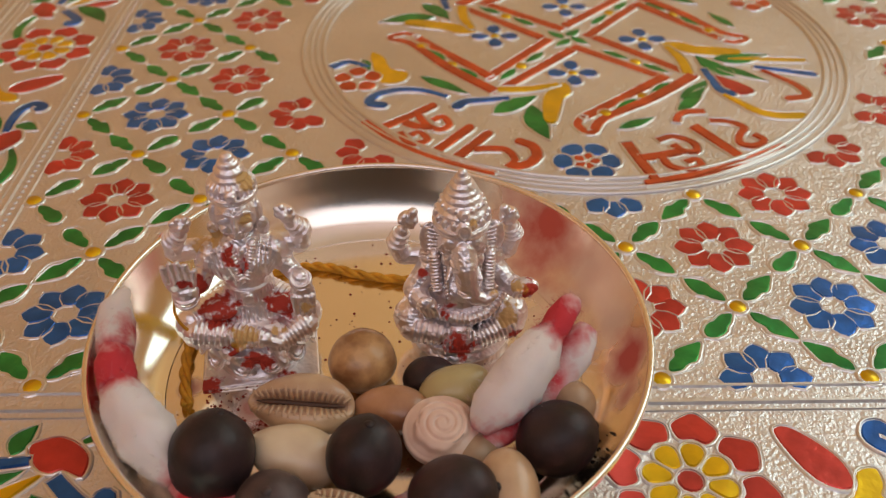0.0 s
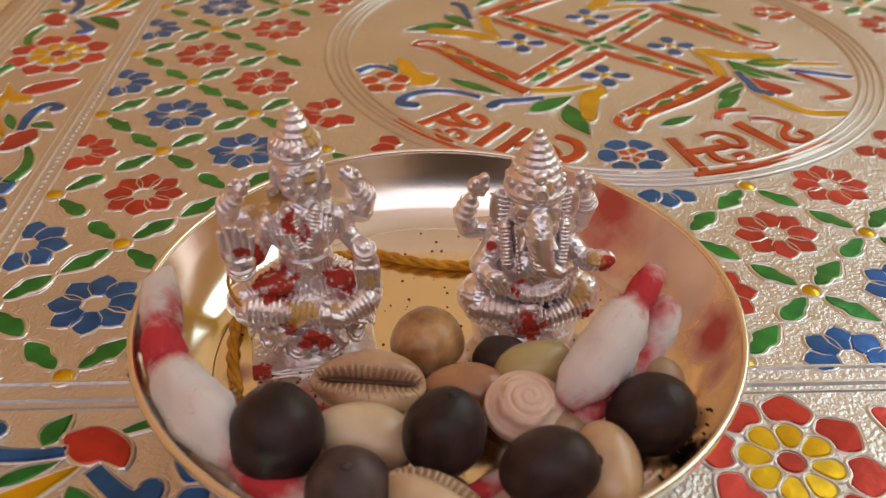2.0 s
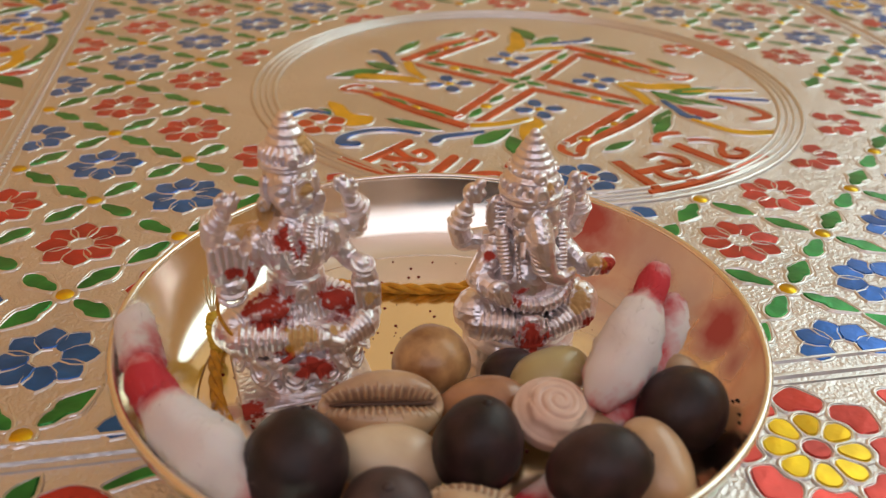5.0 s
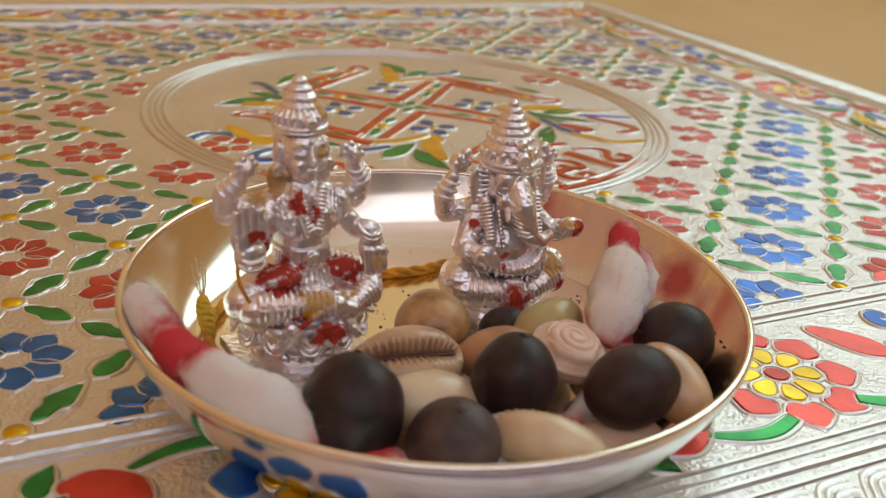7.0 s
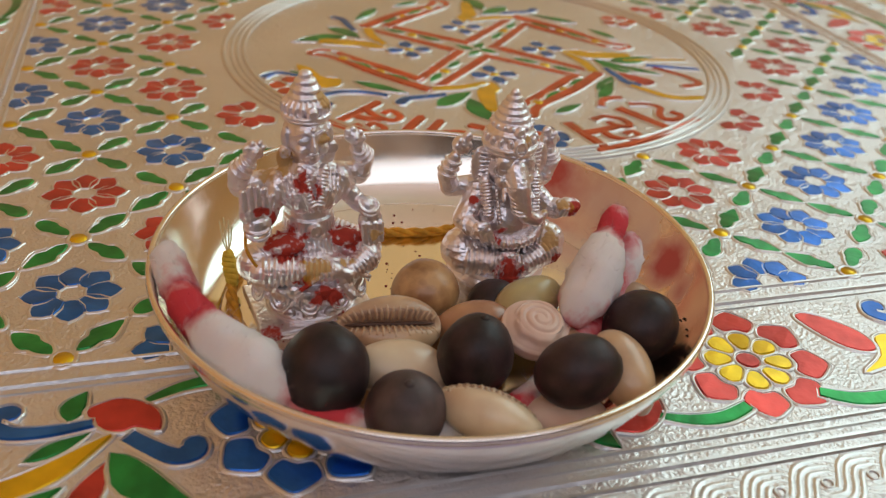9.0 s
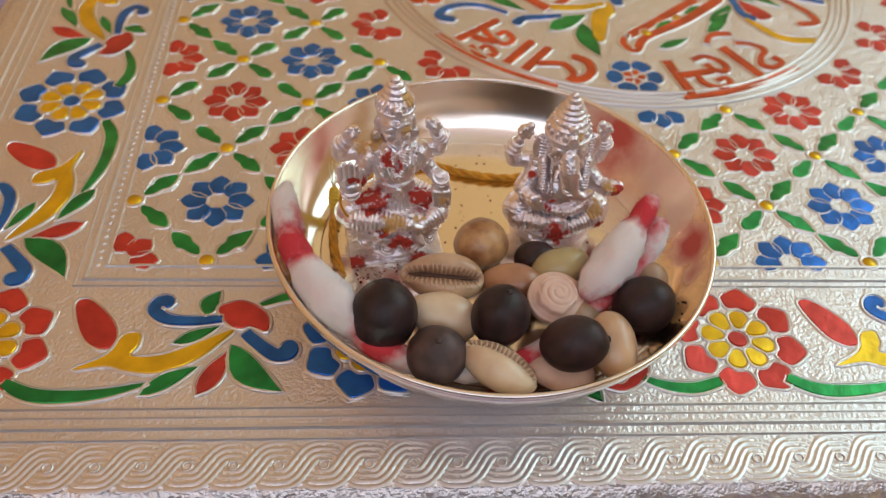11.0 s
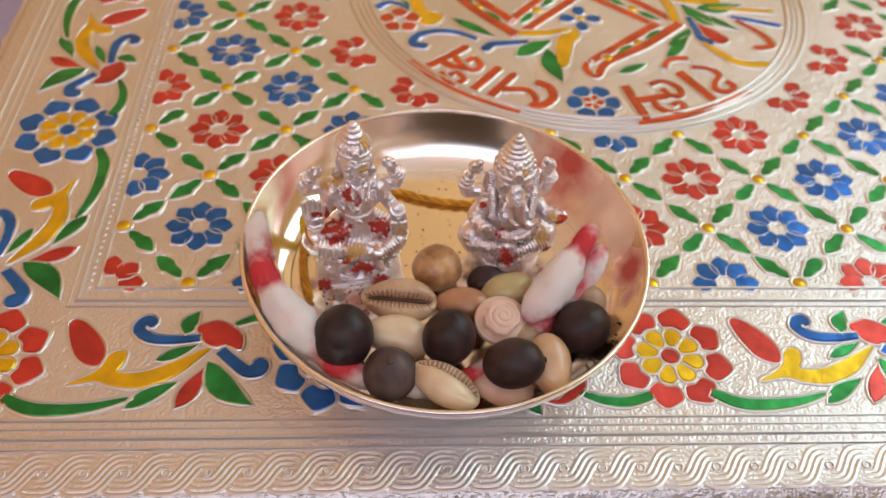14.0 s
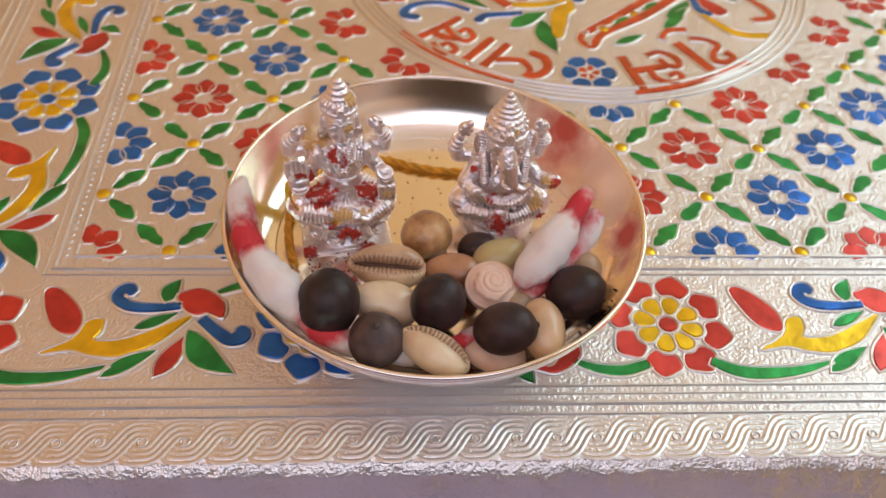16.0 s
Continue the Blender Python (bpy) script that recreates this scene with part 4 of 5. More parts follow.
def seated_lady():
    """A four-armed seated figure on a lotus seat, facing -y; the base is at z = 0."""
    bm = bmesh.new()
    add_box(bm, (-7.2, -5.6, 0), (7.2, 5.6, 0.6), 0.2)
    lathe(bm, [(0, 0.4), (5.3, 0.4), (5.4, 1.2), (4.5, 1.9), (4.4, 2.5), (5.4, 3.2), (6.4, 4.8), (6.8, 6.3), (0, 7.1)], 40)
    for k in range(12):
        a = 2 * math.pi * (k + 0.5) / 12
        deg = math.degrees(a) + 90
        ball(bm, (6.3 * math.cos(a), 6.0 * math.sin(a), 4.7), (1.55, 0.75, 1.75), (20, 0, deg), 14, 10)
        for R in (1.25, 0.75):
            ring(bm, (6.9 * math.cos(a), 6.6 * math.sin(a), 4.8), R, 0.2, (72, 0, deg), (1, 1.15), 18, 5)
        ball(bm, (6.7 * math.cos(a + 0.26), 6.2 * math.sin(a + 0.26), 6.0), (1.1, 0.6, 0.9), (0, 0, deg + 15), 10, 6)
        ball(bm, (5.0 * math.cos(a), 4.8 * math.sin(a), 1.7), (0.9, 0.5, 0.7), (0, 0, deg), 10, 6)
    drape(bm, (-1.8, 0.5, 9.2), (-7.1, -2.4, 8.7), 2.2, 2.1, 9, 0.24)
    drape(bm, (1.8, 0.5, 9.2), (6.4, -2.2, 8.5), 2.2, 2.0, 9, 0.24)
    drape(bm, (-6.6, -3.8, 8.4), (1.4, -5.8, 8.3), 1.75, 1.05, 13, 0.24)
    drape(bm, (6.3, -3.4, 7.9), (2.2, -5.7, 6.9), 1.65, 0.95, 9, 0.24)
    limb(bm, [(1.4, -5.9, 8.2), (3.2, -6.2, 7.7)], (0.85, 0.55))
    limb(bm, [(2.4, -5.7, 6.7), (3.2, -6.7, 5.0)], (0.9, 0.7))
    ball(bm, (0, -2.8, 7.6), (5.6, 3.4, 1.9))
    ball(bm, (-3.4, -2.7, 10.6), (2.4, 1.7, 1.0))
    ball(bm, (3.7, -2.5, 10.3), (1.8, 1.4, 0.9))
    beads(bm, (-1.0, -6.7, 8.1), (-3.2, -6.1, 6.3), 9, 0.3)
    beads(bm, (2.0, -6.4, 8.4), (5.8, -5.4, 6.3), 12, 0.3)
    limb(bm, [(0, 0, 9.5), (0, 0.1, 11.8), (0, 0.3, 14.2), (0, 0.4, 16.6)], (3.5, 2.65, 2.9, 2.8), 24)
    ball(bm, (0, 0.4, 16.5), (4.7, 2.2, 1.8))
    for s in (-1, 1):
        ball(bm, (s * 1.45, -1.8, 14.9), (1.5, 1.4, 1.45))
        ball(bm, (s * 3.9, -0.2, 15.7), (1.5, 1.9, 2.1))
        for k in range(6):
            limb(bm, [(s * (1.7 + 0.5 * k), -1.35 - 0.05 * k, 17.8 - 0.22 * k), (s * (1.35 + 0.5 * k), -3.05 + 0.28 * k, 16.1 - 0.15 * k), (s * (0.55 + 0.42 * k), -3.35 + 0.2 * k, 14.0 + 0.06 * k)],
                 (0.2, 0.26, 0.18), 7)
        drape(bm, (s * 1.45, -1.75, 18.1), (s * 0.35, -3.3, 14.5), 0.5, 0.42, 11, 0.17)
        for k in range(4):
            ring(bm, (s * 4.2, -0.2, 14.4 + 0.65 * k), 1.45, 0.17, (0, s * 18, 0), n=18, k=5)
    for z, R in ((12.5, 2.75), (10.9, 3.05)):
        ring(bm, (0, 0, z), R, 0.22)
    for k in range(22):
        a = math.pi * (0.9 + 1.2 * (k + 0.5) / 22)
        limb(bm, [(2.8 * math.cos(a), 2.8 * math.sin(a), 12.2), (2.95 * math.cos(a), 2.95 * math.sin(a), 11.2)], (0.2, 0.2), 6)
        limb(bm, [(3.05 * math.cos(a), 3.05 * math.sin(a), 10.7), (3.9 * math.cos(a), 3.9 * math.sin(a), 9.3)], (0.26, 0.3), 6)
    ball(bm, (0, -2.9, 11.7), (0.85, 0.5, 0.85))
    ring(bm, (0, -3.25, 11.7), 0.62, 0.16, (90, 0, 0), n=16)
    limb(bm, [(0, 0.2, 17.6), (0, 0, 19.4)], (1.4, 1.25))
    ring(bm, (0, -0.3, 18.2), 1.75, 0.22, (18, 0, 0))
    ball(bm, (0, -2.2, 17.3), (0.45, 0.35, 0.55))
    ball(bm, (0, -0.45, 21.4), (2.3, 2.25, 2.75), u=24, v=16)
    ball(bm, (0, 0.6, 21.7), (2.65, 2.2, 2.7))
    ball(bm, (0, -1.6, 19.5), (1.05, 0.9, 0.8))
    limb(bm, [(0, -2.5, 22.2), (0, -2.95, 20.9)], (0.26, 0.42), 8)
    for s in (-1, 1):
        ball(bm, (s * 1.05, -1.85, 20.6), 0.85)
        ball(bm, (s * 1.02, -2.25, 21.75), (0.74, 0.42, 0.38))
        ring(bm, (s * 1.02, -2.38, 21.75), 0.78, 0.15, (90, 0, 0), (1, 0.5), 16, 5)
        limb(bm, [(s * 0.35, -2.65, 22.55), (s * 1.05, -2.5, 22.85), (s * 1.8, -1.95, 22.45)], (0.17, 0.21, 0.14), 6)
        ball(bm, (s * 2.4, 0.0, 21.3), (0.6, 0.8, 1.5))
        ball(bm, (s * 2.7, -0.3, 19.8), (0.72, 0.6, 0.85))
        ring(bm, (s * 2.75, -0.7, 19.8), 0.5, 0.16, (90, 0, 0), n=12)
        ball(bm, (s * 2.5, 0.6, 18.7), (0.95, 0.8, 1.3))
    ball(bm, (0, -2.45, 20.15), (0.66, 0.3, 0.17))
    ball(bm, (0, -2.4, 19.8), (0.52, 0.3, 0.17))
    ball(bm, (0, -2.6, 23.1), 0.3)
    for R, z in ((2.55, 23.8), (2.6, 24.3)):
        ring(bm, (0, 0.35, z), R, 0.27)
    ball(bm, (0, 0.5, 25.1), (2.65, 2.5, 1.9))
    for k in range(22):
        a = 2 * math.pi * k / 22
        limb(bm, [(2.65 * math.cos(a), 0.5 + 2.5 * math.sin(a), 24.6), (2.5 * math.cos(a), 0.5 + 2.4 * math.sin(a), 25.6), (1.9 * math.cos(a), 0.5 + 1.85 * math.sin(a), 26.4)], (0.2, 0.24, 0.18), 6)
    ball(bm, (0, -2.05, 25.1), (0.7, 0.5, 0.9))
    ring(bm, (0, -2.45, 25.1), 0.42, 0.15, (90, 0, 0), n=12)
    tiers(bm, ((2.0, 26.2, 27.2), (1.7, 27.2, 28.2), (1.25, 28.2, 29.1)), 0.5)
    ball(bm, (0, 0.5, 29.5), (0.8, 0.8, 0.72))
    for s, pts, hand in ((-1, [(-3.6, 0.8, 16.5), (-7.6, 1.0, 16.7), (-7.8, 0.5, 18.6), (-6.5, -0.3, 20.4)], (-6.2, -0.5, 21.5)),
                         (1, [(3.6, 0.8, 16.4), (6.5, 1.0, 16.4), (7.0, 0.6, 18.4), (5.8, -0.1, 20.2)], (5.4, -0.2, 21.4))):
        limb(bm, pts, (1.1, 1.3, 1.2, 0.75))
        for a, b, n in ((pts[1], pts[2], 3), (pts[2], pts[3], 3)):
            q = [math.degrees(v) for v in (Vector(b) - Vector(a)).to_track_quat("Z", "Y").to_euler()]
            for i in range(n):
                ring(bm, Vector(a).lerp(Vector(b), (i + 0.4) / n), 1.22 - 0.12 * i, 0.2, q, n=16, k=5)
        ball(bm, hand, (1.2, 1.05, 1.1))
        for k in range(7):
            a = 2 * math.pi * k / 7
            ball(bm, (hand[0] + 0.95 * math.cos(a), hand[1] - 0.4, hand[2] + 0.1 + 0.9 * math.sin(a)), 0.4, u=8, v=6)
        ball(bm, (hand[0], hand[1] - 0.9, hand[2] + 0.1), 0.42, u=8, v=6)
    limb(bm, [(-4.0, -0.4, 15.6), (-5.2, -1.4, 13.6), (-6.8, -2.8, 14.0)], (1.3, 1.15, 1.1))
    ball(bm, (-7.1, -3.5, 16.0), (1.75, 0.75, 2.1), (8, 0, 6))
    for k in range(4):
        limb(bm, [(-8.35 + 0.8 * k, -4.0, 16.6), (-8.45 + 0.8 * k, -4.2, 18.7 + 0.4 * (1 - abs(k - 1.5)))], (0.48, 0.38), 8)
    limb(bm, [(-5.7, -3.9, 15.6), (-5.2, -4.2, 17.4)], (0.5, 0.36), 8)
    ball(bm, (-6.8, -3.4, 14.0), (1.65, 1.1, 1.3))
    for z in (13.4, 14.1):
        ring(bm, (-6.8, -3.4, z), 1.35, 0.24, (25, 0, 0), n=18)
    limb(bm, [(4.0, -0.4, 15.4), (5.6, -1.4, 13.9), (6.2, -2.8, 14.1)], (1.3, 1.15, 1.05))
    ball(bm, (6.4, -3.6, 12.5), (1.5, 0.8, 1.9), (-8, 0, 0))
    for k in range(4):
        limb(bm, [(5.3 + 0.72 * k, -4.2, 12.4), (5.45 + 0.68 * k, -4.6, 10.2 + 0.25 * abs(k - 1.5))], (0.45, 0.34), 8)
    for z in (13.9, 14.4):
        ring(bm, (6.3, -3.2, z), 1.15, 0.22, (20, 0, 0), n=16)
    for v in bm.verts:
        rise = np.interp(v.co.z, (0, 9, 12, 18, 19.5, 23.5, 26, 30.2), (0, 0, 0.6, 1.5, 1.6, 1.6, 1.1, 0.25))
        v.co.z += rise * np.interp(abs(v.co.x), (3.5, 6.0), (1.0, 0.4))
    return bm


def seated_elephant_head():
    """A four-armed, elephant-headed seated figure facing -y; the base is at z = 0."""
    bm = bmesh.new()
    lathe(bm, [(0, 0), (6.2, 0), (6.6, 0.8), (6.0, 1.6), (6.3, 2.4), (0, 3)], 32)
    drape(bm, (-2.4, 0.6, 4.8), (-6.2, -2.2, 5.2), 2.7, 2.5, 8, 0.24)
    drape(bm, (2.4, 0.6, 4.8), (6.1, -2.2, 5.1), 2.7, 2.45, 8, 0.24)
    drape(bm, (-6.1, -3.3, 4.5), (0.4, -5.0, 3.8), 2.0, 1.25, 10, 0.24)
    drape(bm, (6.2, -3.1, 4.3), (1.6, -4.8, 3.2), 1.9, 1.15, 9, 0.24)
    ball(bm, (-0.6, -4.9, 3.5), (2.3, 1.3, 2.5))
    for k in range(6):
        limb(bm, [(-2.2 + 0.65 * k, -5.6, 5.4), (-2.5 + 0.75 * k, -6.2, 3.4), (-2.3 + 0.7 * k, -5.7, 1.6)], (0.18, 0.22, 0.18), 6)
    ball(bm, (0, -0.7, 8.5), (4.4, 4.0, 4.0), u=24, v=16)
    snake = spline([(-4.6, -2.2, 8.2), (-3.0, -4.0, 7.3), (-0.6, -4.9, 6.9), (1.8, -4.8, 7.0), (3.8, -3.6, 7.7), (4.9, -2.0, 8.6)], 4, False)
    limb(bm, snake, [0.7] * len(snake), 10)
    for i in range(1, len(snake) - 1):
        q = [math.degrees(v) for v in (snake[i + 1] - snake[i - 1]).to_track_quat("Z", "Y").to_euler()]
        ring(bm, snake[i], 0.7, 0.16, q, n=14, k=5)
    for k in range(11):
        a = math.pi * (1.08 + 0.84 * k / 10)
        limb(bm, [(4.5 * math.cos(a), -0.6 + 4.0 * math.sin(a), 6.6), (4.2 * math.cos(a), -0.6 + 3.8 * math.sin(a), 5.0)], (0.28, 0.25), 6)
    ball(bm, (0, 0.3, 12.3), (4.2, 2.8, 3.2))
    for s in (-1, 1):
        ball(bm, (s * 3.7, 0, 12.8), (1.7, 1.8, 1.9))
        drape(bm, (s * 3.4, -1.7, 14.8), (s * 3.1, -3.5, 10.4), 0.65, 0.6, 11, 0.18)
        beads(bm, (s * 2.2, -2.5, 14.6), (s * 1.9, -4.3, 9.8), 11, 0.3)
    ball(bm, (0, -1.0, 16.4), (3.05, 2.9, 3.1), u=24, v=16)
    for s in (-1, 1):
        ball(bm, (s * 1.35, -2.4, 17.4), (1.45, 1.35, 1.3))
        ball(bm, (s * 1.5, -2.9, 15.0), (1.1, 1.0, 1.2))
    limb(bm, [(0, -3.0, 16.4), (0.2, -4.4, 14.6), (0.5, -5.1, 12.6), (1.1, -5.35, 11.0), (2.5, -5.4, 10.3), (3.6, -5.2, 11.0)], (1.55, 1.45, 1.2, 1.0, 0.85, 0.6), 14)
    for t in range(8):
        ring(bm, (0.06 * t, -3.9 - 0.18 * t, 15.3 - 0.52 * t), 1.5 - 0.05 * t, 0.15, (30 - 3 * t, 0, 0), n=18)
    for s in (-1, 1):
        ball(bm, (s * 3.7, -0.5, 16.2), (1.5, 0.6, 2.7), (0, s * 10, s * -22))
        for k in range(7):
            limb(bm, [(s * 2.9, -1.4, 18.0 - 0.5 * k), (s * 4.0, -1.2, 18.3 - 0.62 * k), (s * 4.9, -0.5, 18.2 - 0.7 * k)], (0.2, 0.22, 0.16), 6)
        ball(bm, (s * 1.65, -3.25, 16.6), (0.6, 0.4, 0.4))
        for R in (0.85, 1.25):
            ring(bm, (s * 1.65, -3.3, 16.6), R, 0.15, (80, 0, s * 18), (1, 0.7), 20, 5)
        limb(bm, [(s * 1.4, -3.5, 14.2), (s * 2.0, -4.9, 13.3)], (0.5, 0.28), 8)
    for R, z in ((3.15, 18.5), (3.3, 19.1)):
        ring(bm, (0, -0.5, z), R, 0.3, n=32)
    tiers(bm, ((3.3, 18.4, 20.2), (3.05, 20.0, 21.4), (2.65, 21.2, 22.3), (2.3, 22.2, 23.1), (1.95, 23.0, 23.8), (1.55, 23.7, 24.5), (1.1, 24.4, 25.2)), -0.4)
    ball(bm, (0, -0.4, 25.4), (0.62, 0.62, 0.7))
    for k in range(16):
        a = 2 * math.pi * k / 16
        ball(bm, (3.1 * math.cos(a), -0.4 + 3.1 * math.sin(a), 20.0), (0.42, 0.42, 0.6), u=8, v=6)
        ball(bm, (2.55 * math.cos(a), -0.4 + 2.55 * math.sin(a), 21.8), 0.32, u=8, v=6)
    ball(bm, (0, -3.4, 19.5), (1.05, 0.6, 1.25))
    ring(bm, (0, -3.9, 19.5), 0.7, 0.17, (82, 0, 0), (1, 1.2), 16)
    ball(bm, (0, -3.0, 21.4), (0.75, 0.5, 0.7))
    ring(bm, (0, -3.4, 21.4), 0.42, 0.14, (80, 0, 0), n=12)
    for s, pts, hand in ((-1, [(-3.4, 0.6, 13.0), (-7.0, 0.8, 12.8), (-7.9, 0.2, 15.0), (-7.1, -0.3, 17.6)], (-6.4, -0.4, 19.2)),
                         (1, [(3.4, 0.6, 13.0), (5.7, 0.9, 13.0), (6.5, 0.6, 15.4), (6.0, 0.3, 17.2)], (5.7, 0.2, 18.8))):
        limb(bm, pts, (1.3, 1.25, 1.15, 0.75))
        for a, b, n in ((pts[1], pts[2], 4), (pts[2], pts[3], 3)):
            q = [math.degrees(v) for v in (Vector(b) - Vector(a)).to_track_quat("Z", "Y").to_euler()]
            for i in range(n):
                ring(bm, Vector(a).lerp(Vector(b), (i + 0.4) / n), 1.2 - 0.1 * i, 0.2, q, n=16, k=5)
        ball(bm, hand, (1.25, 1.05, 1.2))
        for k in range(6):
            a = 2 * math.pi * k / 6
            ball(bm, (hand[0] + 0.85 * math.cos(a), hand[1] - 0.5, hand[2] + 0.1 + 0.85 * math.sin(a)), 0.42, u=8, v=6)
        ball(bm, (hand[0] - s * 0.6, hand[1] - 0.3, hand[2] + 1.2), 0.62)
    limb(bm, [(-3.8, -0.6, 12.4), (-5.9, -2.0, 9.6), (-4.8, -4.2, 9.0)], (1.45, 1.45, 1.15))
    ball(bm, (-4.5, -4.9, 9.4), (1.3, 0.8, 1.3))
    for k in range(4):
        limb(bm, [(-5.2 + 0.5 * k, -5.4, 9.6), (-4.6 + 0.5 * k, -5.7, 8.2)], (0.32, 0.24), 6)
    ring(bm, (-5.4, -3.2, 9.3), 1.35, 0.22, (60, 0, 30), n=16)
    limb(bm, [(3.8, -0.6, 12.2), (5.8, -2.0, 10.0), (6.6, -3.4, 10.4)], (1.4, 1.3, 1.05))
    ball(bm, (7.4, -4.1, 11.1), (1.85, 1.3, 1.1))
    for k in range(4):
        limb(bm, [(6.2 + 0.6 * k, -4.9, 10.3), (6.4 + 0.6 * k, -5.3, 11.3)], (0.34, 0.28), 6)
    ring(bm, (6.3, -3.0, 10.3), 1.25, 0.2, (60, 0, -40), n=16)
    return bm


lady_metal = idol_metal("silver_lady", [(-3.4, -3.2, 11.0, 2.6, 0), (3.8, -3.0, 10.7, 2.1, 0), (0, -3.3, 17.7, 1.2, 0), (-1.3, -2.6, 18.5, 1.3, 0), (0.2, -7.0, 5.4, 2.0, 0),
                                        (-6.6, -5.6, 0.8, 1.9, 0), (3.2, -6.0, 0.8, 1.8, 0), (-6.4, -4.4, 16.6, 1.0, 0), (-5.0, -2.2, 14.4, 1.6, 0), (-2.6, -6.6, 7.4, 1.1, 0), (-3.2, 0.2, 20.7, 1.9, 1),
                                        (-4.4, 0.2, 18.4, 1.3, 1), (1.1, -2.5, 23.4, 0.9, 1), (1.6, -0.6, 27.3, 1.2, 1), (-0.8, -6.2, 9.2, 1.9, 1), (3.0, -5.4, 9.0, 1.0, 1), (6.6, -4.6, 11.6, 0.9, 1)])
cast("seated_idol", seated_lady(), lady_metal, (-51.2, 4.4, 1.55), "small cast silver seated four-armed idol smeared with red and yellow powder", 0.085, 8)
ganesh_metal = idol_metal("silver_elephant_idol", [(-0.6, -6.2, 3.4, 2.3, 0), (-2.4, -4.9, 8.5, 1.2, 0), (-4.6, -1.9, 12.0, 0.9, 0), (8.2, -4.8, 11.2, 1.5, 0), (6.3, -4.6, 11.8, 1.2, 1), (3.6, -5.2, 10.8, 0.9, 1),
                                                   (-1.6, -4.4, 11.8, 0.9, 1), (5.4, -4.0, 6.2, 1.8, 1), (6.6, -4.6, 3.4, 1.3, 0), (1.0, -3.2, 20.4, 0.7, 1)])
cast("seated_idol", seated_elephant_head(), ganesh_metal, (-25.6, 8.2, 1.55), "small cast silver elephant-headed idol smeared with red powder", 0.085, 3)


# ---- what lies in the plate ----
def pebble(name, at, r, turn, material, label, category, group, bumps=0.05, detail=None):
    bm = bmesh.new()
    ball(bm, (0, 0, 0), r, (0, 0, 0), 32, 20)
    for v in bm.verts:
        v.co *= 1 + bumps * noise.noise(v.co * 0.35 + Vector(at))
    ob = part(name, bm, material, None, label, at)
    if detail:
        detail(ob, r, material, at)
    ob.rotation_euler = [radians(a) for a in turn]
    return tagged(ob, label, category, group)


def nib(seed, r, material, at):
    """A small pointed end on a seed."""
    bm = bmesh.new()
    ball(bm, (0, 0, r[2] * 0.97), (0.55, 0.55, 0.35), u=12, v=8)
    part("nib", bm, material, seed, "small pointed tip", at)


for at, r, turn, extra in (((-52.7, -16.7, 7.9), (4.6, 4.6, 5.2), (-25, 15, 0), ""), ((-36.6, -16.7, 7.7), (4.1, 4.1, 4.7), (-6, 10, 0), ""),
                           ((-27.2, -22.2, 8.6), (3.9, 3.8, 4.7), (10, 78, 10), ""), ((-15.6, -14.0, 6.7), (4.2, 4.1, 4.6), (15, 70, 25), "glossy "),
                           ((-45.6, -22.6, 6.6), (4.1, 4.0, 4.5), (10, 0, 0), "greyish brown ")):
    pebble("lotus_seed", at, r, turn, SEED_PALE if extra.startswith("grey") else SEED, "%sdark brown oval lotus seed lying in the plate" % extra, "seed", "lotus seeds", 0.04, nib)


def cowrie(at, length, wide, high, turn, material, label, teeth=True):
    """A cowrie; its toothed slit runs along x on its upper side."""
    shell = root("cowrie_shell", at, label, "shell", "cowrie shells")
    bm = bmesh.new()
    for v in ball(bm, (0, 0, 0), (length / 2, wide / 2, high / 2), u=80, v=56):
        t = v.co.x / (length / 2)
        v.co.y *= 1 + 0.16 * t - 0.1 * t * t
        v.co.z *= 0.92 if v.co.z > 0 else 1.0
        if v.co.z > 0:
            g = math.exp(-(v.co.y / (0.1 * wide)) ** 2) * max(0.0, 1 - t ** 6)
            v.co.z -= g * 0.3 * high
            v.co.z *= 1 - 0.16 * math.exp(-(v.co.y / (0.3 * wide)) ** 2)
    if teeth:
        for f in bm.faces:
            c = f.calc_center_median()
            t = c.x / (length / 2)
            if c.z > 0 and abs(t) < 0.88 and abs(c.y - 0.01 * wide) < 0.19 * wide * math.sqrt(1 - t * t):
                f.material_index = 1
    part("body", bm, [material, TOOTH], shell, "", at)
    if teeth:
        def surface(x, y):
            t = x / (length / 2)
            q = y / (wide / 2) / (1 + 0.16 * t - 0.1 * t * t)
            z = 0.92 * high / 2 * math.sqrt(max(0.0, 1 - t * t - q * q))
            z -= math.exp(-(y / (0.1 * wide)) ** 2) * max(0.0, 1 - t ** 6) * 0.3 * high
            return z * (1 - 0.16 * math.exp(-(y / (0.3 * wide)) ** 2))

        bm = bmesh.new()
        for i in range(16):
            t = -0.84 + 1.68 * i / 15 + 0.012 * math.sin(5.3 * i)
            k = math.sqrt(1 - t * t)
            for s in (-1, 1):
                pts = []
                for m in range(8):
                    y = s * wide * (0.06 + (0.17 + 0.03 * math.sin(2.7 * i + s)) * k * m / 7)
                    x = t * length / 2 * (0.95 + 0.02 * m)
                    pts.append(Vector((x, y, surface(x, y) + 0.06 - 0.032 * m)))
                cord(bm, pts, 0.2, 6)
        tagged(part("toothed_lip", bm, material, shell, "row of pale teeth along the slit", at), kind="stuff")
        bm = bmesh.new()
        ball(bm, (0, 0, 0.125 * high), (0.42 * length, 0.05 * wide, 0.06 * high), u=20, v=8)
        part("slit", bm, SLIT, shell, "dark brown slit", at)
    shell.rotation_euler = [radians(a) for a in turn]
    return shell


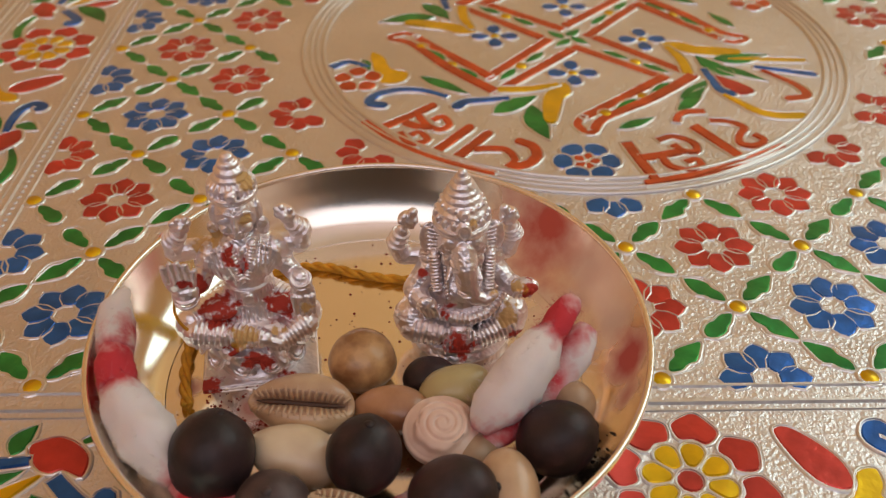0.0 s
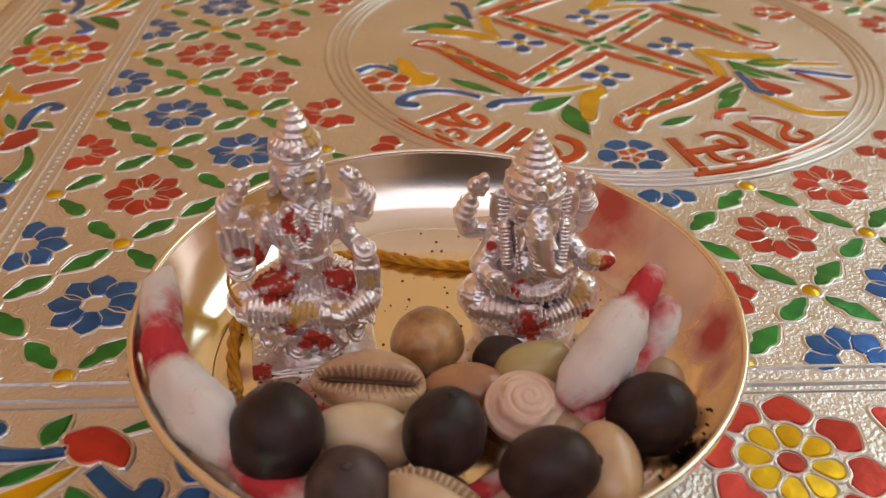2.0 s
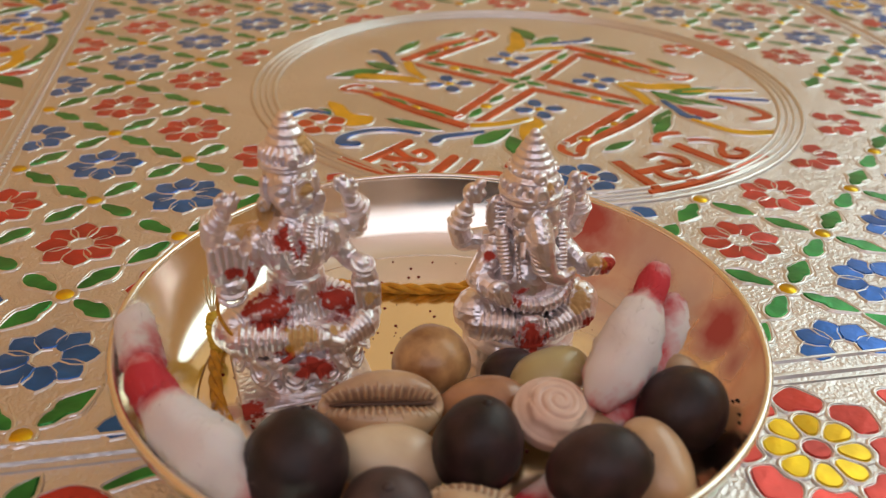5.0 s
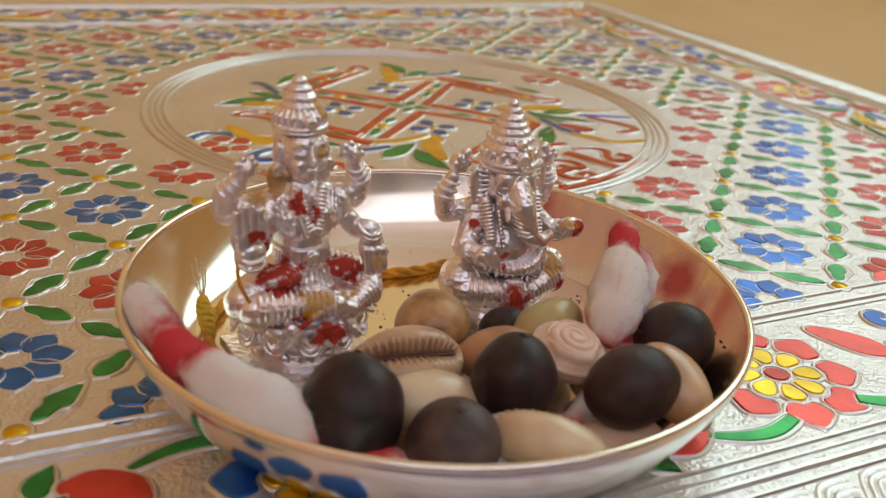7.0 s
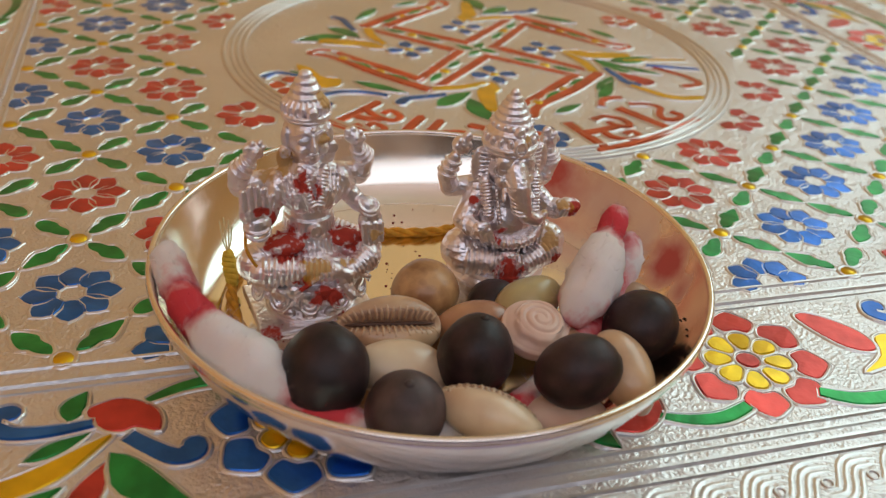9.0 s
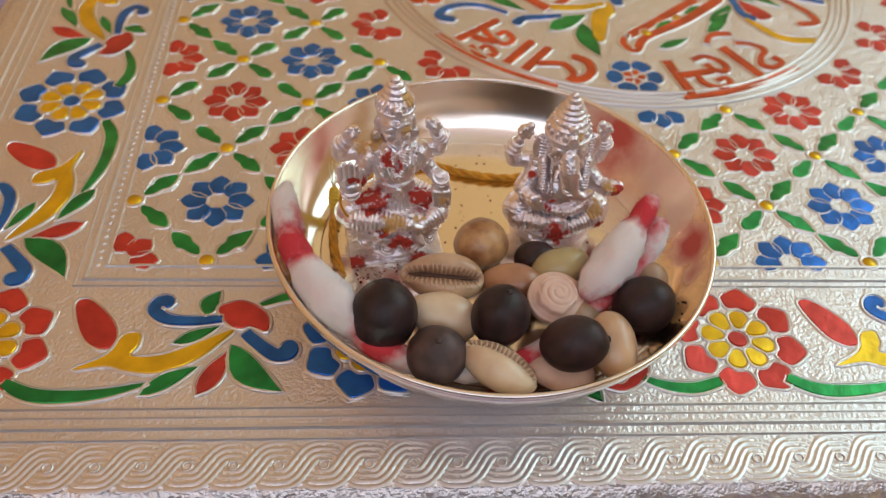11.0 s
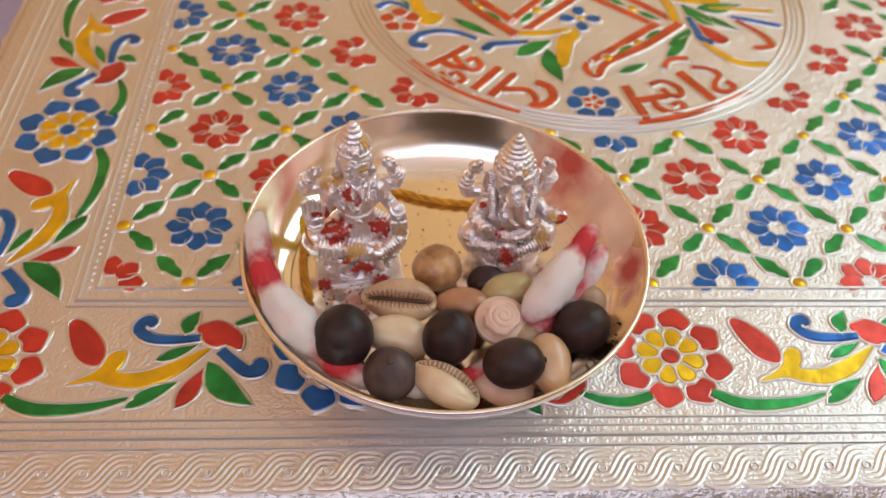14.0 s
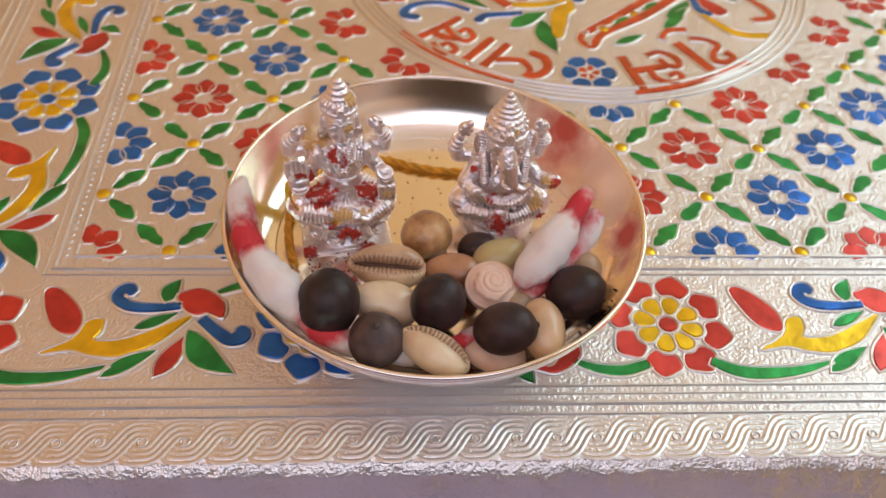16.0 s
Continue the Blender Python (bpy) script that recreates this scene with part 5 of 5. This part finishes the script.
cowrie((-44.2, -8.6, 6.6), 12.2, 7.2, 5.8, (34, 4, -3), SHELL, "beige cowrie shell with brown toothed slit upwards")
cowrie((-44.4, -15.0, 5.6), 11.0, 7.0, 6.0, (200, 8, -12), SHELL_PALE, "smooth pale cowrie shell lying slit down", False)
cowrie((-37.4, -24.4, 6.6), 11.4, 7.2, 6.2, (-34, 12, -29), SHELL_PALE, "pale cowrie shell with its toothed slit showing")
cowrie((-21.4, -21.6, 7.0), 10.2, 6.4, 5.8, (180, -24, 98), SHELL, "smooth tan cowrie shell leaning on the seeds", False)
cowrie((-28.4, -23.2, 3.6), 9.4, 6.2, 3.6, (185, 0, -10), GOMTI, "flat pinkish shell under a dark seed", False)
cowrie((-34.0, -8.6, 5.4), 9.4, 6.0, 5.6, (190, -10, -14), SHELL_BACK, "smooth reddish brown cowrie shell among the seeds", False)
pebble("betel_nut", (-37.8, -0.6, 5.2), (4.2, 3.9, 4.0), (95, 0, 20), NUT, "round orange brown betel nut", "nut", "nuts")
pebble("bean", (-26.6, -6.4, 6.2), (4.6, 3.0, 2.9), (0, -8, 14), BEAN, "oval olive yellow bean beside the idol", "bean", "nuts")
pebble("betel_nut", (-13.2, -7.6, 4.8), (3.0, 3.0, 3.0), (0, 0, 0), NUT_PALE, "small pale brown nut under the cotton", "nut", "nuts")
pebble("bean", (-25.0, -14.6, 4.6), (4.0, 3.2, 3.0), (0, 10, 40), NUT_PALE, "pale tan nut beneath the spiral shell", "nut", "nuts")
pebble("lotus_seed", (-29.4, -2.8, 4.2), (3.4, 3.0, 2.7), (0, 0, 0), SEED, "dark lotus seed below the elephant-headed idol", "seed", "lotus seeds")

# spiral shell
gom = root("spiral_shell", (-28.4, -13.4, 7.6), "round pink spiral shell with a coiled groove on top", "shell")
bm = bmesh.new()
for v in ball(bm, (0, 0, 0), (4.3, 4.0, 2.4), u=96, v=90):
    if v.co.z > 0:
        r, a = math.hypot(v.co.x, v.co.y), math.atan2(v.co.y, v.co.x)
        ledge = 3.0 + 0.28 * math.sin(2 * a + 1) + 0.12 * math.sin(5 * a) + 0.07 * math.sin(11 * a)
        v.co.z = 0.8 * v.co.z + 0.3 - 0.5 / (1 + math.exp(-(r - ledge) / 0.07)) * min(1.0, v.co.z)
        turns = (r / 0.95 - a / (2 * math.pi)) % 1
        v.co.z -= 0.26 * math.exp(-((turns - 0.5) / 0.14) ** 2) * (1 if 0.3 < r < 2.7 else 0)
part("body", bm, GOMTI, gom, "", (-28.4, -13.4, 7.6))
bm = bmesh.new()
pts = []
for i in range(100):
    a = math.pi + i * 0.16
    r = 0.95 * (0.5 + a / (2 * math.pi)) - 0.62
    if 0.15 < r < 2.6:
        pts.append(Vector((r * math.cos(a), r * math.sin(a), 0.8 * 2.4 * math.sqrt(1 - (r / 4.2) ** 2) + 0.16)))
cord(bm, pts, 0.1, 6)
part("groove", bm, GROOVE, gom, "grey spiral line", (-28.4, -13.4, 7.6))
gom.rotation_euler = (radians(14), radians(-3), radians(40))


# ---- cotton garland ----
def lobe(name, pts, radii, material, parent, label, fuzz, seed):
    """A fluffy cotton or dyed piece along a curve, with loose fibres."""
    rnd = random.Random(seed)
    bm = bmesh.new()
    c = spline(pts, 5, False)
    k = 16
    rows = []
    for i, p in enumerate(c):
        t = i / (len(c) - 1) * (len(radii) - 1)
        a = min(int(t), len(radii) - 2)
        r = radii[a] + (radii[a + 1] - radii[a]) * (t - a)
        d = (c[min(i + 1, len(c) - 1)] - c[max(i - 1, 0)]).normalized()
        q = d.to_track_quat("Z", "Y")
        rows.append([bm.verts.new(p + q @ (Vector((math.cos(2 * math.pi * j / k), math.sin(2 * math.pi * j / k), 0)) * r
                                           * (1 + 0.22 * noise.noise(p * 0.35 + Vector((j * 0.7, seed, 0))) + 0.08 * noise.noise(p * 1.3 + Vector((j * 1.9, seed, 3)))))) for j in range(k)])
    for a, b in zip(rows, rows[1:]):
        for j in range(k):
            bm.faces.new((a[j], a[(j + 1) % k], b[(j + 1) % k], b[j]))
    bm.faces.new(rows[0][::-1])
    bm.faces.new(rows[-1])
    for i in range(fuzz * 4):
        row = rnd.randrange(len(c))
        v = rows[row][rnd.randrange(k)].co.copy()
        out = (v - c[row]).normalized()
        side = Vector((rnd.uniform(-1, 1), rnd.uniform(-1, 1), rnd.uniform(-1, 1)))
        e = v + out * rnd.uniform(0.05, 0.5) + side * rnd.uniform(0.3, 1.5)
        w = Vector((rnd.uniform(-1, 1), rnd.uniform(-1, 1), rnd.uniform(-1, 1))).normalized() * 0.01
        m = v.lerp(e, 0.5) + out * 0.2
        q = [bm.verts.new(x) for x in (v - w, v + w, m + w, m - w, e)]
        bm.faces.new((q[0], q[1], q[2], q[3]))
        bm.faces.new((q[3], q[2], q[4]))
    return part(name, bm, material, parent, label)


def on_wall(deg, r=29.6, z=9.0):
    return (PX + r * math.cos(radians(deg)), PY + r * math.sin(radians(deg)), z)


TUFT = dyed_cotton([(*on_wall(195, 30.0, 9.8), 4.0), (*on_wall(183, 28.9, 10.0), 1.6), (*on_wall(232, 27.4, 6.0), 3.6), (*on_wall(274, 23.4, 4.0), 3.4), (-14.4, -1.6, 12.6, 3.4), (-24.8, -14.2, 6.6, 1.8), (-21.6, -10.6, 5.6, 4.0), (-16.2, -5.6, 8.0, 2.6),
                    (-20.0, -11.4, 5.6, 2.6), (-11.0, 0.2, 9.6, 1.0)])
gar = root("cotton_garland", (PX, PY, 6), "white cotton garland with red dyed bands along the plate wall", "garland")
lobe("cotton_lobe", [on_wall(170, 31.4, 10.4), on_wall(177, 31.0, 10.6), on_wall(184, 30.4, 10.2), on_wall(189, 30.0, 9.8)], (0.5, 1.9, 2.3, 1.9), TUFT, gar, "white cotton tuft", 260, 1)
lobe("red_band", [on_wall(187, 30.2, 10.0), on_wall(194, 30.0, 9.8), on_wall(200, 29.8, 9.6)], (1.9, 2.1, 2.1), TUFT, gar, "red dyed cotton", 160, 2)
lobe("cotton_lobe", [on_wall(198, 29.7, 9.5), on_wall(206, 29.2, 9.0), on_wall(214, 28.6, 8.2), on_wall(221, 28.2, 7.4), on_wall(226, 28.2, 6.8)], (1.8, 2.9, 3.3, 2.6, 1.2), TUFT, gar, "white cotton tuft", 420, 3)
lobe("red_band", [on_wall(224, 28.2, 6.6), on_wall(230, 28.0, 5.8), on_wall(240, 26.8, 4.6), on_wall(250, 25.6, 4.0)], (1.2, 1.7, 1.8, 1.2), TUFT, gar, "red dyed cotton", 200, 4)
lobe("cotton_lobe", [on_wall(248, 25.8, 4.0), on_wall(258, 24.8, 3.8), on_wall(267, 24.4, 3.8)], (1.2, 2.0, 1.2), TUFT, gar, "white cotton tuft", 100, 5)
lobe("red_band", [on_wall(266, 24.2, 3.8), on_wall(280, 22.6, 3.6), on_wall(296, 20.4, 4.0)], (1.1, 1.6, 1.2), TUFT, gar, "red dyed cotton", 100, 6)
gar2 = root("cotton_garland", (-19, -7, 6), "white cotton tufts with a red tie leaning beside the idol", "garland")
lobe("cotton_lobe", [(-24.2, -13.6, 7.6), (-22.6, -11.8, 9.2), (-19.8, -8.8, 10.4), (-17.2, -5.6, 11.6), (-15.4, -3.0, 12.2)], (1.0, 2.6, 3.2, 2.7, 1.5), TUFT, gar2, "white cotton tuft", 380, 7)
lobe("red_band", [(-16.0, -4.0, 12.0), (-14.4, -1.6, 12.6), (-13.0, 0.6, 13.2), (-12.4, 1.6, 13.2)], (1.5, 1.7, 1.4, 0.6), TUFT, gar2, "red dyed tie", 220, 8)
lobe("cotton_lobe", [(-18.4, -9.4, 5.2), (-16.0, -6.6, 6.4), (-12.6, -2.6, 8.4), (-10.6, 0.0, 10.0)], (1.0, 2.0, 2.5, 1.1), TUFT, gar2, "white cotton tuft", 240, 9)
lobe("red_band", [(-25.6, -14.8, 6.2), (-22.0, -13.0, 6.0), (-18.6, -10.0, 5.4)], (0.9, 1.5, 1.2), TUFT, gar2, "red dyed tie", 100, 10)


# ---- turmeric thread ----
def thread(name, pts, label, r=0.62):
    bm = bmesh.new()
    c = spline(pts, 14, False)
    for s in range(3):
        q = []
        for i, p in enumerate(c):
            a = i * 0.42 + s * 2 * math.pi / 3
            q.append(p + Vector((math.cos(a) * r * 0.5, math.cos(a) * r * 0.3, math.sin(a) * r * 0.55)))
        cord(bm, q, r * 0.55, 6)
    return tagged(part(name, bm, THREAD, None, label), label, "thread")


thread("turmeric_thread", [(-58.8, -5.0, 2.3), (-60.3, 1.6, 2.4), (-60.2, 9.6, 2.6), (-56.4, 16.4, 2.4), (-50.0, 20.0, 2.3), (-44.6, 20.6, 2.3), (-38.6, 18.6, 2.3), (-32.0, 17.6, 2.3), (-26.0, 18.6, 2.3), (-19.0, 18.0, 2.4)],
       "orange twisted turmeric thread lying on the plate", 0.7)

tassel = root("thread_tassel", (-60.2, 9.0, 2.4), "yellow knotted thread end with pale loose strands", "thread")
bm = bmesh.new()
knot = spline([(-60.2, 8.2, 2.7), (-60.3, 9.0, 4.0), (-60.5, 9.8, 5.4), (-60.5, 10.2, 6.4)], 10, False)
for k in range(3):
    cord(bm, [p + Vector((0.5 * math.cos(i * 0.5 + k * 2.09), 0.4 * math.cos(i * 0.5 + k * 2.09 + 0.7), 0.3 * math.sin(i * 0.5 + k * 2.09))) * math.sin(0.3 + 2.6 * i / (len(knot) - 1)) for i, p in enumerate(knot)], 0.5, 8)
part("knot", bm, TASSEL, tassel, "twisted yellow knot")
for dx, dy, dz in ((-0.7, 2.0, 3.6), (-0.2, 2.2, 4.0), (0.4, 1.8, 3.8), (0.7, 1.5, 3.0)):
    bm = bmesh.new()
    cord(bm, spline([(-60.5, 10.1, 6.2), (-60.5 + dx * 0.7, 10.2 + dy * 0.4, 6.2 + dz * 0.5), (-60.5 + dx, 10.2 + dy, 6.2 + dz)], 8, False), 0.1, 6)
    part("strand", bm, STRAND, tassel, "pale yellow loose strand")

bm = bmesh.new()
cord(bm, spline([(-58.6, 0.2, 16.2), (-58.9, -0.9, 14.0), (-58.2, -1.2, 12.0), (-57.4, -0.8, 10.6)], 8, False), 0.2, 6)
tagged(part("thread_end", bm, THREAD, None, "thin yellow thread hanging from the idol"), "thin yellow thread hanging from the idol", "thread", "thread ends")

# specks of powder on the plate floor
rnd = random.Random(5)
bm = bmesh.new()
for i in range(420):
    a, r = rnd.uniform(0, 2 * math.pi), 25.0 * math.sqrt(rnd.random())
    if rnd.random() < 0.4:
        a, r = rnd.gauss(3.5, 0.25), rnd.uniform(14, 21)
    s = rnd.choice((0.08, 0.1, 0.12, 0.16, 0.22))
    ball(bm, (PX + r * math.cos(a), PY + r * math.sin(a), 1.63 + 0), (s, s * rnd.uniform(0.6, 1), s * 0.6), u=5, v=4)
tagged(part("powder_specks", bm, POWDER, None, "dark red powder specks scattered in the plate"), "dark red powder specks scattered in the plate", "powder", "", "stuff")

# dark crumbs heaped against the plate wall
bm = bmesh.new()
for i in range(70):
    a, r = radians(rnd.gauss(-33, 3.0)), min(31.4, max(23.0, rnd.gauss(28.6, 1.1)))
    z = np.interp(r, [p[0] for p in inside], [p[1] for p in inside])
    c = rnd.uniform(0.08, 0.24)
    ball(bm, (PX + r * math.cos(a), PY + r * math.sin(a), z + c * 0.5), (c, c * rnd.uniform(0.6, 1), c * 0.7), u=6, v=4)
tagged(part("dark_crumbs", bm, CRUMB, None, "dark brown crumbs heaped against the plate wall"), "dark brown crumbs heaped against the plate wall", "crumbs", "", "stuff")
